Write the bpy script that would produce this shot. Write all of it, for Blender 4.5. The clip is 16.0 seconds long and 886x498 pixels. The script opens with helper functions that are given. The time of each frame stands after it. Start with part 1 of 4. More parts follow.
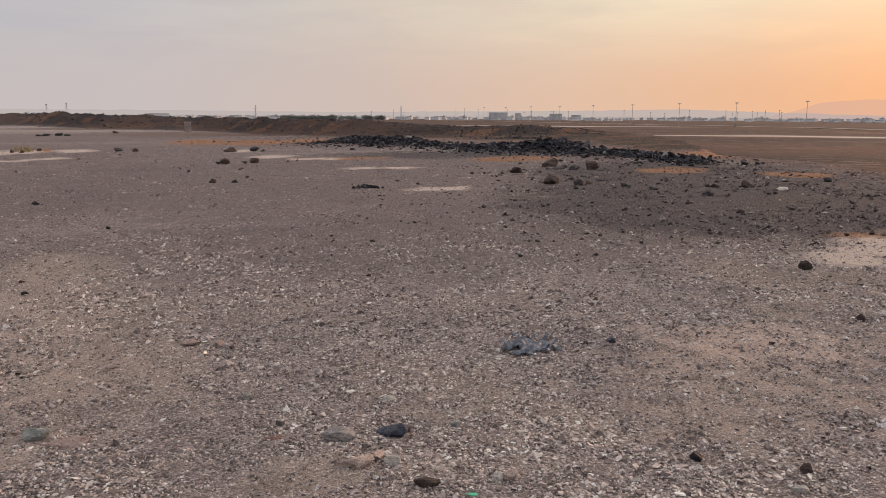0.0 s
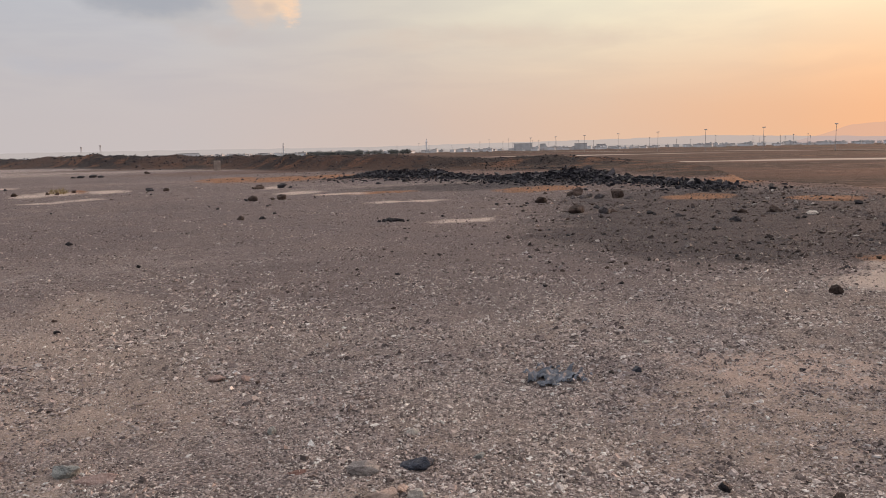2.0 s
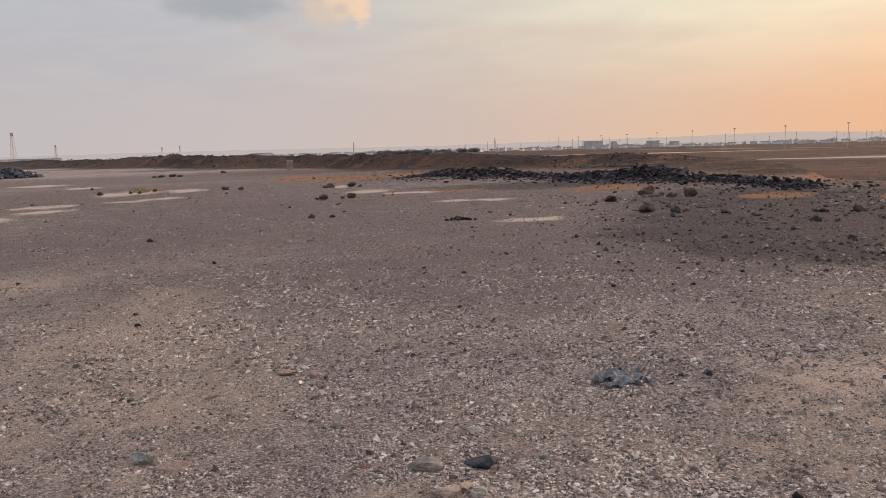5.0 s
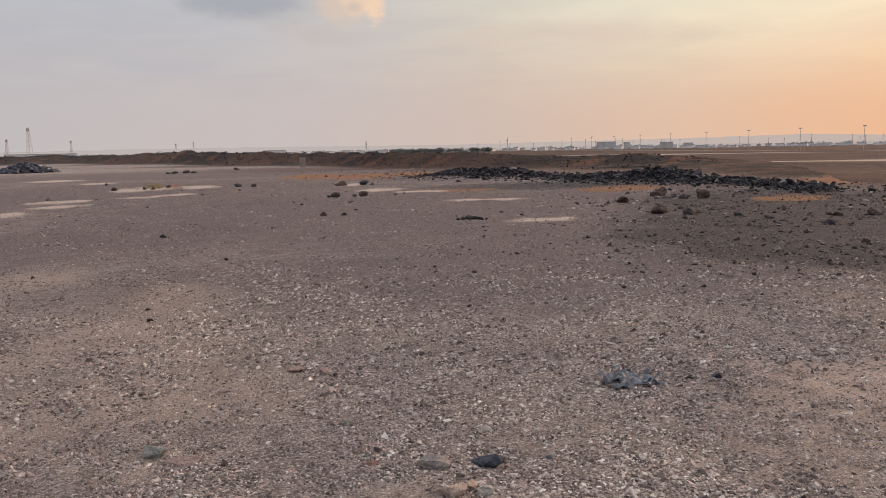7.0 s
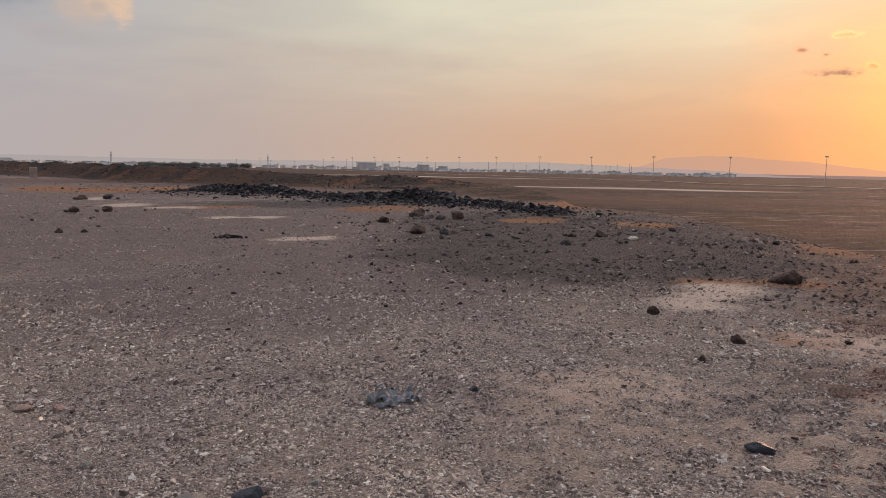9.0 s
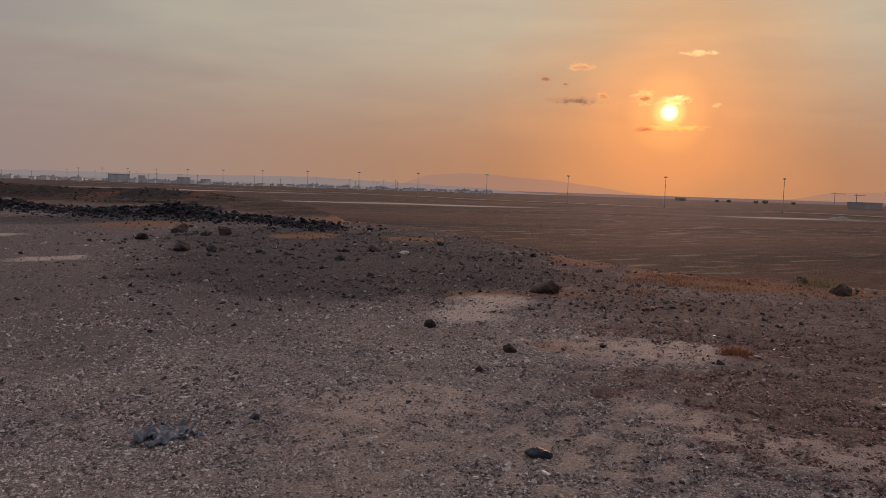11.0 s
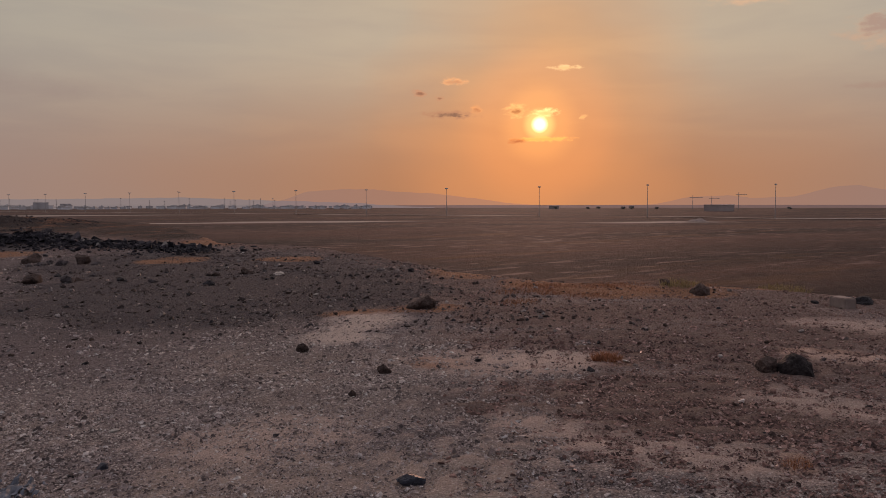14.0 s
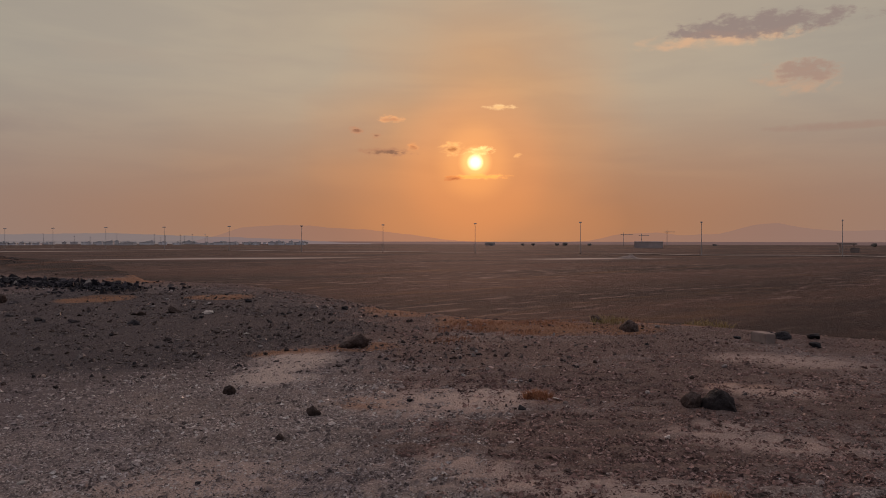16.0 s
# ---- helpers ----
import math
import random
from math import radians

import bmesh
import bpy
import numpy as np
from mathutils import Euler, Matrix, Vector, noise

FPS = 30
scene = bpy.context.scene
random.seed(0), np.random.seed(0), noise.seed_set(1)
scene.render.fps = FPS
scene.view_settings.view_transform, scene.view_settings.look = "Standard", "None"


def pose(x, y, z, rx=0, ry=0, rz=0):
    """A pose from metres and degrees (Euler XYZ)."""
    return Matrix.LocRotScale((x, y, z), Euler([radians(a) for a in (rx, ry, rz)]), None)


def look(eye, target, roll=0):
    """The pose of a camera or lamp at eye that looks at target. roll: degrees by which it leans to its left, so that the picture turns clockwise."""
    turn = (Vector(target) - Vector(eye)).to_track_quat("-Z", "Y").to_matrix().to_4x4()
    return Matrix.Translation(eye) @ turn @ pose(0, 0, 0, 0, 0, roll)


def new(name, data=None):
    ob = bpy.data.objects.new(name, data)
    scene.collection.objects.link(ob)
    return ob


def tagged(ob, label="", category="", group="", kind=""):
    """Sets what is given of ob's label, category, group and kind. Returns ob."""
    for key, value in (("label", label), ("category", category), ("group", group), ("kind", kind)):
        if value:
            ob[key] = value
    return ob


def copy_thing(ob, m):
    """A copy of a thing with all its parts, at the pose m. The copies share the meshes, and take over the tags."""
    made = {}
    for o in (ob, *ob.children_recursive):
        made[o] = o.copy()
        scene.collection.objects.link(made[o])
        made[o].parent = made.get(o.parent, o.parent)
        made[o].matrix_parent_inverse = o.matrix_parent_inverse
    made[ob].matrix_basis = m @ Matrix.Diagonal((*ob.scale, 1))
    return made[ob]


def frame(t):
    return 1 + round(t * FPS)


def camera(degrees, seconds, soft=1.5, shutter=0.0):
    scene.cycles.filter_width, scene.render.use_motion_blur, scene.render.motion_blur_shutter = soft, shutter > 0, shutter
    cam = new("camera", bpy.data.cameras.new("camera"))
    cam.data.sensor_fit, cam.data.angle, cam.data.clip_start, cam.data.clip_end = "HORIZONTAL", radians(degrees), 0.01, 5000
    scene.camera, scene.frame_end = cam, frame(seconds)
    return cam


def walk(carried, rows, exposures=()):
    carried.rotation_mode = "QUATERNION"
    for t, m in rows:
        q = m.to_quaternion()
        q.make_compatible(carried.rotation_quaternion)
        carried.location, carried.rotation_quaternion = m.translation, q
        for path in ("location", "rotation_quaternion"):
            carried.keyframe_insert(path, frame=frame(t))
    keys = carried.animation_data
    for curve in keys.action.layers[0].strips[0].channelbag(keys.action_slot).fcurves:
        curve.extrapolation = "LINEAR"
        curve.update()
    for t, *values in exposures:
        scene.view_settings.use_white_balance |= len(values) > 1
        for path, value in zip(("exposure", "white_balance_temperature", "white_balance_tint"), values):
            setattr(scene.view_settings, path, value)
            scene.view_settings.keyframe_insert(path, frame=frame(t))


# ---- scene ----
cam = camera(61.34, 16.0, soft=0.9)

# ---- camera: seconds, place, tilt from the zenith, roll, heading ----
PATH = [
    (0.0, -0.077, -0.072, 1.577, 79.86, 0.26, -0.00),
    (0.5, -0.058, -0.074, 1.578, 81.18, 0.02, 0.59),
    (1.0, -0.056, -0.077, 1.582, 82.13, -0.36, 0.87),
    (1.5, -0.042, -0.084, 1.578, 82.41, -1.08, 1.42),
    (2.0, -0.037, -0.090, 1.579, 82.32, -1.29, 2.12),
    (2.5, -0.031, -0.092, 1.582, 82.39, -1.36, 2.94),
    (3.0, -0.027, -0.099, 1.580, 82.42, -1.37, 3.75),
    (3.5, -0.022, -0.095, 1.579, 82.37, -1.47, 4.34),
    (4.0, -0.023, -0.089, 1.577, 82.32, -1.66, 5.31),
    (6.5, -0.019, -0.115, 1.583, 82.41, -1.20, 8.93),
    (7.0, -0.013, -0.115, 1.583, 82.29, -1.04, 8.24),
    (7.5, -0.003, -0.101, 1.581, 81.94, -0.63, 4.56),
    (8.0, 0.008, -0.093, 1.583, 81.85, 0.11, -0.01),
    (8.5, 0.001, -0.081, 1.586, 82.53, 1.01, -4.51),
    (9.0, -0.030, -0.064, 1.589, 83.74, 1.13, -10.03),
    (9.5, -0.085, -0.057, 1.593, 84.59, 1.04, -15.73),
    (10.0, -0.111, -0.030, 1.589, 84.52, 1.74, -20.14),
    (10.2, -0.108, -0.010, 1.589, 84.51, 1.93, -21.25),
    (12.3, 0.006, 0.189, 1.619, 86.83, 0.98, -35.62),
    (12.5, 0.025, 0.192, 1.622, 86.89, 0.93, -35.50),
    (13.0, 0.068, 0.170, 1.627, 86.94, 0.74, -35.07),
    (13.5, 0.086, 0.157, 1.624, 86.90, 0.31, -35.49),
    (14.0, 0.104, 0.154, 1.623, 86.57, -0.06, -36.65),
    (14.5, 0.129, 0.154, 1.621, 86.40, -0.21, -38.34),
    (15.0, 0.141, 0.138, 1.626, 86.98, -0.20, -39.84),
    (15.5, 0.147, 0.129, 1.634, 88.06, -0.06, -41.05),
    (16.0, 0.145, 0.127, 1.646, 89.36, 0.07, -41.51),
]
EXPOSURE = ((0.0, -0.08, 6400, 11), (8.0, -0.1, 6400, 11), (9.0, -0.38, 6300, 12), (10.0, -0.92, 6300, 15), (12.3, -1.2, 6400, 23), (14.0, -1.24, 6400, 23), (15.2, -1.32, 6400, 23), (16.0, -1.4, 6400, 22))
walk(cam, [(r[0], pose(r[1], r[2], r[3], r[4], 0, r[6]) @ pose(0, 0, 0, 0, 0, r[5])) for r in PATH], EXPOSURE)


# ---- small helpers ----
def lin(r, g, b, k=1.0):
    """A display colour, 0 to 255, as linear light."""
    f = lambda c: ((c / 255 + 0.055) / 1.055) ** 2.4 if c > 10 else c / 255 / 12.92
    return (f(r) * k, f(g) * k, f(b) * k, 1.0)


class Net:
    """A node tree with short calls."""

    def __init__(self, tree):
        self.tree = tree
        tree.nodes.clear()

    def add(self, kind, **values):
        n = self.tree.nodes.new(kind)
        for k, v in values.items():
            setattr(n, k, v)
        return n

    def put(self, socket, value):
        if isinstance(value, bpy.types.NodeSocket):
            self.tree.links.new(value, socket)
        elif value is not None:
            socket.default_value = value

    def math(self, op, a, b=None, c=None, clamp=False):
        n = self.add("ShaderNodeMath", operation=op, use_clamp=clamp)
        for s, v in zip(n.inputs, (a, b, c)):
            self.put(s, v)
        return n.outputs[0]

    def mix(self, fac, a, b, blend="MIX"):
        n = self.add("ShaderNodeMix", data_type="RGBA", blend_type=blend)
        self.put(n.inputs[0], fac)
        self.put(n.inputs[6], a)
        self.put(n.inputs[7], b)
        return n.outputs[2]

    def step(self, v, a, b, lo=0.0, hi=1.0):
        n = self.add("ShaderNodeMapRange", interpolation_type="SMOOTHSTEP")
        for s, x in zip(n.inputs, (v, a, b, lo, hi)):
            self.put(s, x)
        return n.outputs[0]

    def noise(self, vec, scale, detail=4.0, rough=0.55, distortion=0.0):
        n = self.add("ShaderNodeTexNoise")
        self.put(n.inputs["Vector"], vec)
        for k, x in (("Scale", scale), ("Detail", detail), ("Roughness", rough), ("Distortion", distortion)):
            n.inputs[k].default_value = x
        return n.outputs[0]

    def ramp(self, fac, stops, mode="LINEAR"):
        n = self.add("ShaderNodeValToRGB")
        n.color_ramp.interpolation = mode
        el = n.color_ramp.elements
        while len(el) < len(stops):
            el.new(0.5)
        for e, (p, c) in zip(el, stops):
            e.position, e.color = p, c
        self.put(n.inputs[0], fac)
        return n.outputs[0]

    def attr(self, name):
        return self.add("ShaderNodeAttribute", attribute_name=name).outputs["Fac"]


# ---- world: hazy evening sky, sun low over the plain ----
SUN_AZ, SUN_EL = 43.97, 5.98
sun_way = Vector((math.sin(radians(SUN_AZ)) * math.cos(radians(SUN_EL)), math.cos(radians(SUN_AZ)) * math.cos(radians(SUN_EL)), math.sin(radians(SUN_EL))))
world = bpy.data.worlds.new("evening_sky")
scene.world = world
world.use_nodes = True
w = Net(world.node_tree)
way = w.add("ShaderNodeTexCoord").outputs["Generated"]
sep = w.add("ShaderNodeSeparateXYZ")
w.put(sep.inputs[0], way)
az = w.math("MULTIPLY", w.math("ARCTAN2", sep.outputs[0], sep.outputs[1]), 57.2958)
el = w.math("MULTIPLY", w.math("ARCSINE", sep.outputs[2]), 57.2958)
dot = w.add("ShaderNodeVectorMath", operation="DOT_PRODUCT")
w.put(dot.inputs[0], way)
dot.inputs[1].default_value = sun_way
off = w.math("MULTIPLY", w.math("ARCCOSINE", w.math("MINIMUM", dot.outputs["Value"], 0.999999)), 57.2958)
skyspot = w.add("ShaderNodeCombineXYZ")
w.put(skyspot.inputs[0], az)
w.put(skyspot.inputs[1], w.math("MULTIPLY", el, 2.0))
veil = w.noise(skyspot.outputs[0], 0.06, 3, 0.5)
turned = w.math("DIVIDE", w.math("ADD", off, w.math("MULTIPLY", w.math("SUBTRACT", veil, 0.5), 9.0)), 100.0)
low = w.ramp(turned, ((0.0, lin(255, 174, 102, 1.8)), (0.05, lin(240, 164, 102, 1.86)), (0.12, lin(219, 159, 112, 1.56)), (0.22, lin(216, 169, 133, 1.34)),
                      (0.34, lin(214, 181, 156, 1.2)), (0.48, lin(210, 189, 176, 1.06)), (0.66, lin(206, 195, 191)), (1.0, lin(201, 197, 199, 0.92))))
high = w.ramp(turned, ((0.0, lin(248, 188, 122, 1.95)), (0.07, lin(226, 185, 138, 1.95)), (0.14, lin(206, 191, 160, 1.95)), (0.24, lin(204, 195, 170, 1.72)),
                       (0.36, lin(207, 201, 178, 1.5)), (0.50, lin(208, 202, 190, 1.12)), (0.66, lin(197, 198, 202)), (1.0, lin(190, 195, 203, 0.92))))
haze = w.mix(w.step(el, 1.0, 13.0), low, high)
nishita = w.add("ShaderNodeTexSky", sky_type="NISHITA", sun_disc=False, sun_elevation=radians(SUN_EL), sun_rotation=radians(SUN_AZ), air_density=1.5, dust_density=4.0)
above = w.add("ShaderNodeVectorMath", operation="SCALE")
w.put(above.inputs[0], nishita.outputs[0])
above.inputs["Scale"].default_value = 0.15
westward = w.math("ADD", w.math("MULTIPLY", w.math("ADD", w.math("MULTIPLY", sep.outputs[0], math.sin(radians(SUN_AZ))), w.math("MULTIPLY", sep.outputs[1], math.cos(radians(SUN_AZ)))), 0.5), 0.5)
upper = w.mix(0.75, above.outputs[0], w.ramp(westward, ((0.0, lin(176, 182, 200, 0.9)), (0.5, lin(225, 221, 222, 1.98)), (1.0, lin(237, 221, 211, 3.0)))))
sky = w.mix(w.step(el, 18.0, 40.0), haze, upper)


def cloud(under, a, e, wa, we, colour, dense=1.0, grain=0.5, ragged=1.1, fade=0.65):
    """A cloud at azimuth a and elevation e, with half-widths in degrees."""
    u = w.math("DIVIDE", w.math("SUBTRACT", az, a), wa)
    v = w.math("DIVIDE", w.math("SUBTRACT", el, e), we)
    d = w.math("ADD", w.math("MULTIPLY", u, u), w.math("MULTIPLY", v, v))
    n = w.noise(skyspot.outputs[0], grain, 5, 0.6)
    d = w.math("ADD", d, w.math("MULTIPLY", w.math("SUBTRACT", n, 0.5), ragged * 4))
    return w.mix(w.math("MULTIPLY", w.step(d, 1.0, 1.0 - fade), dense), under, colour)


streaky = w.add("ShaderNodeCombineXYZ")
w.put(streaky.inputs[0], w.math("MULTIPLY", az, 0.09))
w.put(streaky.inputs[1], w.math("MULTIPLY", el, 0.5))
band = w.step(w.noise(streaky.outputs[0], 1.0, 4, 0.55, 0.4), 0.34, 0.66)
sky = w.mix(w.step(el, 2.0, 6.0), sky, w.mix(1.0, sky, w.mix(band, (0.965, 0.965, 0.975, 1), (1.03, 1.028, 1.012, 1)), "MULTIPLY"))
sky = cloud(sky, -21.0, 11.2, 7.5, 2.6, lin(196, 192, 190), 0.8, 0.3, 0.3, 0.9)
sky = cloud(sky, -22.6, 10.5, 5.2, 1.5, lin(172, 175, 182), 0.88, 0.4, 0.3, 1.0)
sky = cloud(sky, -29.0, 11.2, 1.8, 1.1, lin(182, 186, 198), 0.7, 0.5, 0.5, 1.2)
sky = cloud(sky, -15.2, 10.6, 2.6, 2.0, lin(226, 203, 184), 0.8, 0.7, 0.35, 1.0)
sky = cloud(sky, -13.9, 11.0, 2.1, 1.7, lin(248, 214, 180, 1.04), 0.7, 0.8, 0.3, 1.1)
sky = cloud(sky, -12.9, 10.2, 0.9, 1.5, lin(252, 213, 178, 1.06), 0.85, 1.2, 0.6, 1.4)
sky = cloud(sky, -14.4, 10.3, 0.8, 0.6, lin(210, 194, 182), 0.65, 0.9, 0.3, 1.2)
sky = cloud(sky, -17.5, 8.4, 4.4, 1.1, lin(203, 191, 185), 0.5, 0.3, 0.6, 1.5)
sky = cloud(sky, -29.0, 6.0, 5.0, 0.9, lin(190, 191, 198), 0.35, 0.3, 0.8, 1.5)
sky = cloud(sky, 2.0, 8.0, 14.0, 1.2, lin(214, 188, 172, 1.05), 0.35, 0.12, 0.9, 1.6)
sky = cloud(sky, 24.0, 13.0, 12.0, 1.0, lin(214, 196, 168, 1.6), 0.3, 0.15, 0.9, 1.6)
sky = cloud(sky, 62.0, 14.2, 6.5, 0.7, lin(236, 192, 146, 2.2), 0.8, 0.6, 0.9, 1.3)
sky = cloud(sky, 64.5, 14.9, 6.8, 0.95, lin(172, 154, 142, 1.8), 0.85, 0.7, 0.9, 0.8)
sky = cloud(sky, 66.9, 11.3, 3.0, 1.4, lin(226, 184, 144, 2.0), 0.6, 0.7, 0.9, 1.4)
sky = cloud(sky, 67.3, 11.6, 2.2, 0.9, lin(186, 160, 140, 1.9), 0.75, 0.7, 0.9, 0.9)
sky = cloud(sky, 69.0, 7.8, 5.5, 0.35, lin(184, 152, 130, 1.9), 0.5, 0.5, 0.8, 1.3)
sky = cloud(sky, 34.0, 8.6, 5.0, 1.2, lin(196, 162, 132, 1.9), 0.35, 0.15, 0.6, 1.6)
glow = w.ramp(w.math("DIVIDE", off, 7.0), ((0.0, (3.4, 1.9, 0.6, 1)), (0.1, (2.0, 0.9, 0.2, 1)), (0.2, (0.7, 0.24, 0.03, 1)), (0.5, (0.24, 0.05, 0.0, 1)), (1.0, (0, 0, 0, 1))), "EASE")
sky = w.mix(1.0, sky, glow, "ADD")
for a, e, wa, we, rim, core in (
        (42.2, 7.05, 0.85, 0.5, lin(255, 190, 110, 3.4), lin(200, 118, 66, 2.0)), (44.4, 6.85, 1.1, 0.3, lin(255, 206, 126, 5.0), lin(250, 180, 100, 3.4)),
        (37.5, 9.2, 1.0, 0.28, lin(250, 180, 116, 2.6), lin(220, 158, 110, 2.1)), (45.9, 10.1, 1.25, 0.2, lin(255, 210, 142, 3.0), lin(250, 196, 126, 2.7)),
        (34.9, 8.35, 0.6, 0.24, lin(220, 156, 112, 2.1), lin(172, 122, 92, 1.7)), (36.4, 8.0, 0.4, 0.2, lin(220, 156, 112, 2.1), lin(172, 122, 92, 1.7)),
        (37.2, 6.75, 2.2, 0.3, lin(206, 150, 110, 2.0), lin(158, 120, 94, 1.7)), (39.2, 7.1, 0.5, 0.36, lin(244, 168, 102, 2.6), lin(214, 142, 92, 2.0)),
        (47.2, 6.5, 0.4, 0.16, lin(255, 190, 116, 3.0), lin(250, 180, 104, 2.7)), (44.4, 4.9, 2.4, 0.2, lin(255, 170, 80, 4.2), lin(255, 164, 78, 3.6)), (42.3, 4.75, 0.7, 0.22, lin(226, 132, 72, 2.4), lin(212, 122, 68, 2.1))):
    sky = cloud(sky, a, e, wa * 1.15, we * 1.3, rim, 0.78, 1.5, 0.9, 1.4)
    sky = cloud(sky, a, e - we * 0.15, wa * 0.7, we * 0.6, core, 0.8, 1.5, 0.9, 1.3)
disc = w.step(off, 0.72, 0.2)
sky = w.mix(disc, sky, (7.0, 5.6, 2.6, 1))
back = w.add("ShaderNodeBackground")
w.put(back.inputs[0], sky)
back.inputs[1].default_value = 1.0
w.put(w.add("ShaderNodeOutputWorld").inputs[0], back.outputs[0])

sun = new("sun", bpy.data.lights.new("sun", "SUN"))
sun.data.energy, sun.data.angle, sun.data.color = 2.1, radians(9), (1.0, 0.58, 0.38)
sun.matrix_world = look(sun_way * 50, (0, 0, 0))


# ---- materials ----
def material(name, rough=0.9, bump=0.0):
    m = bpy.data.materials.new(name)
    m.use_nodes = True
    n = Net(m.node_tree)
    b = n.add("ShaderNodeBsdfPrincipled")
    b.inputs["Roughness"].default_value = rough
    b.inputs["Specular IOR Level"].default_value = 0.28
    n.surface = n.add("ShaderNodeOutputMaterial").inputs[0]
    n.put(n.surface, b.outputs[0])
    n.bsdf = b
    n.spot = n.add("ShaderNodeTexCoord").outputs["Object"]
    return m, n


def relief(n, height, strength, distance):
    b = n.add("ShaderNodeBump")
    b.inputs["Strength"].default_value, b.inputs["Distance"].default_value = strength, distance
    n.put(b.inputs["Height"], height)
    n.put(n.bsdf.inputs["Normal"], b.outputs[0])


def grey(v, warm=0.0):
    return (v * (1 + warm), v, v * (1 - warm), 1)


def ground_material():
    m, n = material("gravel_ground", 0.95)
    fine = n.noise(n.spot, 60.0, 6, 0.7)
    mid = n.noise(n.spot, 5.0, 5, 0.65)
    wide = n.noise(n.spot, 0.45, 4, 0.55)
    grit = n.add("ShaderNodeTexVoronoi", feature="F1")
    n.put(grit.inputs["Vector"], n.spot)
    grit.inputs["Scale"].default_value = 78.0
    grain = n.add("ShaderNodeSeparateColor")
    n.put(grain.inputs[0], grit.outputs["Color"])
    chips = n.ramp(grain.outputs[0], ((0.0, (0.08, 0.067, 0.066, 1)), (0.25, (0.16, 0.13, 0.126, 1)), (0.55, (0.3, 0.245, 0.228, 1)), (0.88, (0.52, 0.43, 0.39, 1)), (1.0, (0.78, 0.72, 0.66, 1))))
    soil = n.mix(n.step(mid, 0.35, 0.68), (0.25, 0.203, 0.188, 1), (0.46, 0.368, 0.322, 1))
    base = n.mix(n.step(fine, 0.36, 0.56), soil, chips)
    base = n.mix(n.step(wide, 0.42, 0.66), base, n.mix(0.5, base, (0.38, 0.295, 0.235, 1)))
    base = n.mix(n.step(n.noise(n.spot, 0.16, 3, 0.6), 0.52, 0.7), base, n.mix(0.45, base, (0.1, 0.082, 0.086, 1)))

    def patch(under, name, colour_a, colour_b, edge=0.55, amount=1.0):
        a = n.attr(name)
        v = n.math("ADD", a, n.math("MULTIPLY", n.math("SUBTRACT", n.noise(n.spot, 1.5, 8, 0.75), 0.5), 2.2))
        k = n.math("MULTIPLY", n.math("MULTIPLY", n.step(v, edge - 0.4, edge + 0.6), n.step(a, 0.02, 0.2)), amount)
        return n.mix(k, under, n.mix(n.step(fine, 0.3, 0.7), colour_a, colour_b))

    base = n.mix(n.math("MULTIPLY", n.step(n.noise(n.spot, 1.1, 6, 0.7), 0.46, 0.64), 0.55), base, n.mix(0.5, base, (0.12, 0.096, 0.096, 1)))
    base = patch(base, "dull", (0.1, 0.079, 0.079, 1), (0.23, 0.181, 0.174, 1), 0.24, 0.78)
    # Dark soil; its redness and sun-side ovals put backlit tone into the colour.
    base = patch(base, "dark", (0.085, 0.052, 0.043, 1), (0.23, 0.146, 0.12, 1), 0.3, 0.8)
    base = patch(base, "ash", (0.045, 0.039, 0.042, 1), (0.12, 0.102, 0.104, 1), 0.2, 0.92)
    base = patch(base, "tan", (0.4, 0.306, 0.252, 1), (0.6, 0.472, 0.388, 1), 0.5, 0.6)
    base = patch(base, "bank", (0.014, 0.011, 0.011, 1), (0.045, 0.028, 0.023, 1), 0.1, 0.96)
    base = n.mix(n.math("MULTIPLY", n.math("MULTIPLY", n.step(n.noise(n.spot, 0.24, 7, 0.75), 0.49, 0.6), n.attr("bank")), 0.65), base, n.mix(n.step(mid, 0.4, 0.62), (0.1, 0.045, 0.028, 1), (0.3, 0.14, 0.07, 1)))
    base = patch(base, "crest", (0.013, 0.012, 0.013, 1), (0.035, 0.027, 0.025, 1), 0.2, 0.92)
    base = patch(base, "umber", (0.05, 0.03, 0.024, 1), (0.14, 0.072, 0.046, 1), 0.62, 0.8)
    base = patch(base, "rust", (0.23, 0.108, 0.055, 1), (0.42, 0.215, 0.115, 1), 0.12, 0.9)
    base = patch(base, "pale", (0.52, 0.415, 0.352, 1), (0.76, 0.63, 0.54, 1), 0.3, 0.88)
    base = patch(base, "pink", (0.46, 0.33, 0.275, 1), (0.72, 0.555, 0.465, 1), 0.36, 0.78)
    # low plain: dark crust with pale wheel-worn streaks and rusty scrub
    p = n.attr("plain")
    stretch = n.add("ShaderNodeMapping")
    n.put(stretch.inputs[0], n.spot)
    stretch.inputs["Rotation"].default_value = (0, 0, radians(-38))
    stretch.inputs["Scale"].default_value = (0.25, 1.0, 1.0)
    streak = n.noise(stretch.outputs[0], 0.7, 6, 0.6, 0.4)
    broad = n.noise(stretch.outputs[0], 0.035, 4, 0.6)
    crust = n.mix(n.step(broad, 0.38, 0.62), (0.03, 0.0155, 0.013, 1), (0.09, 0.044, 0.031, 1))
    worn = n.step(n.noise(stretch.outputs[0], 0.028, 5, 0.65), 0.4, 0.62, 0.1, 0.85)
    crust = n.mix(n.math("MULTIPLY", n.step(n.noise(n.spot, 0.9, 6, 0.7), 0.42, 0.66), 0.55), crust, (0.02, 0.014, 0.013, 1))
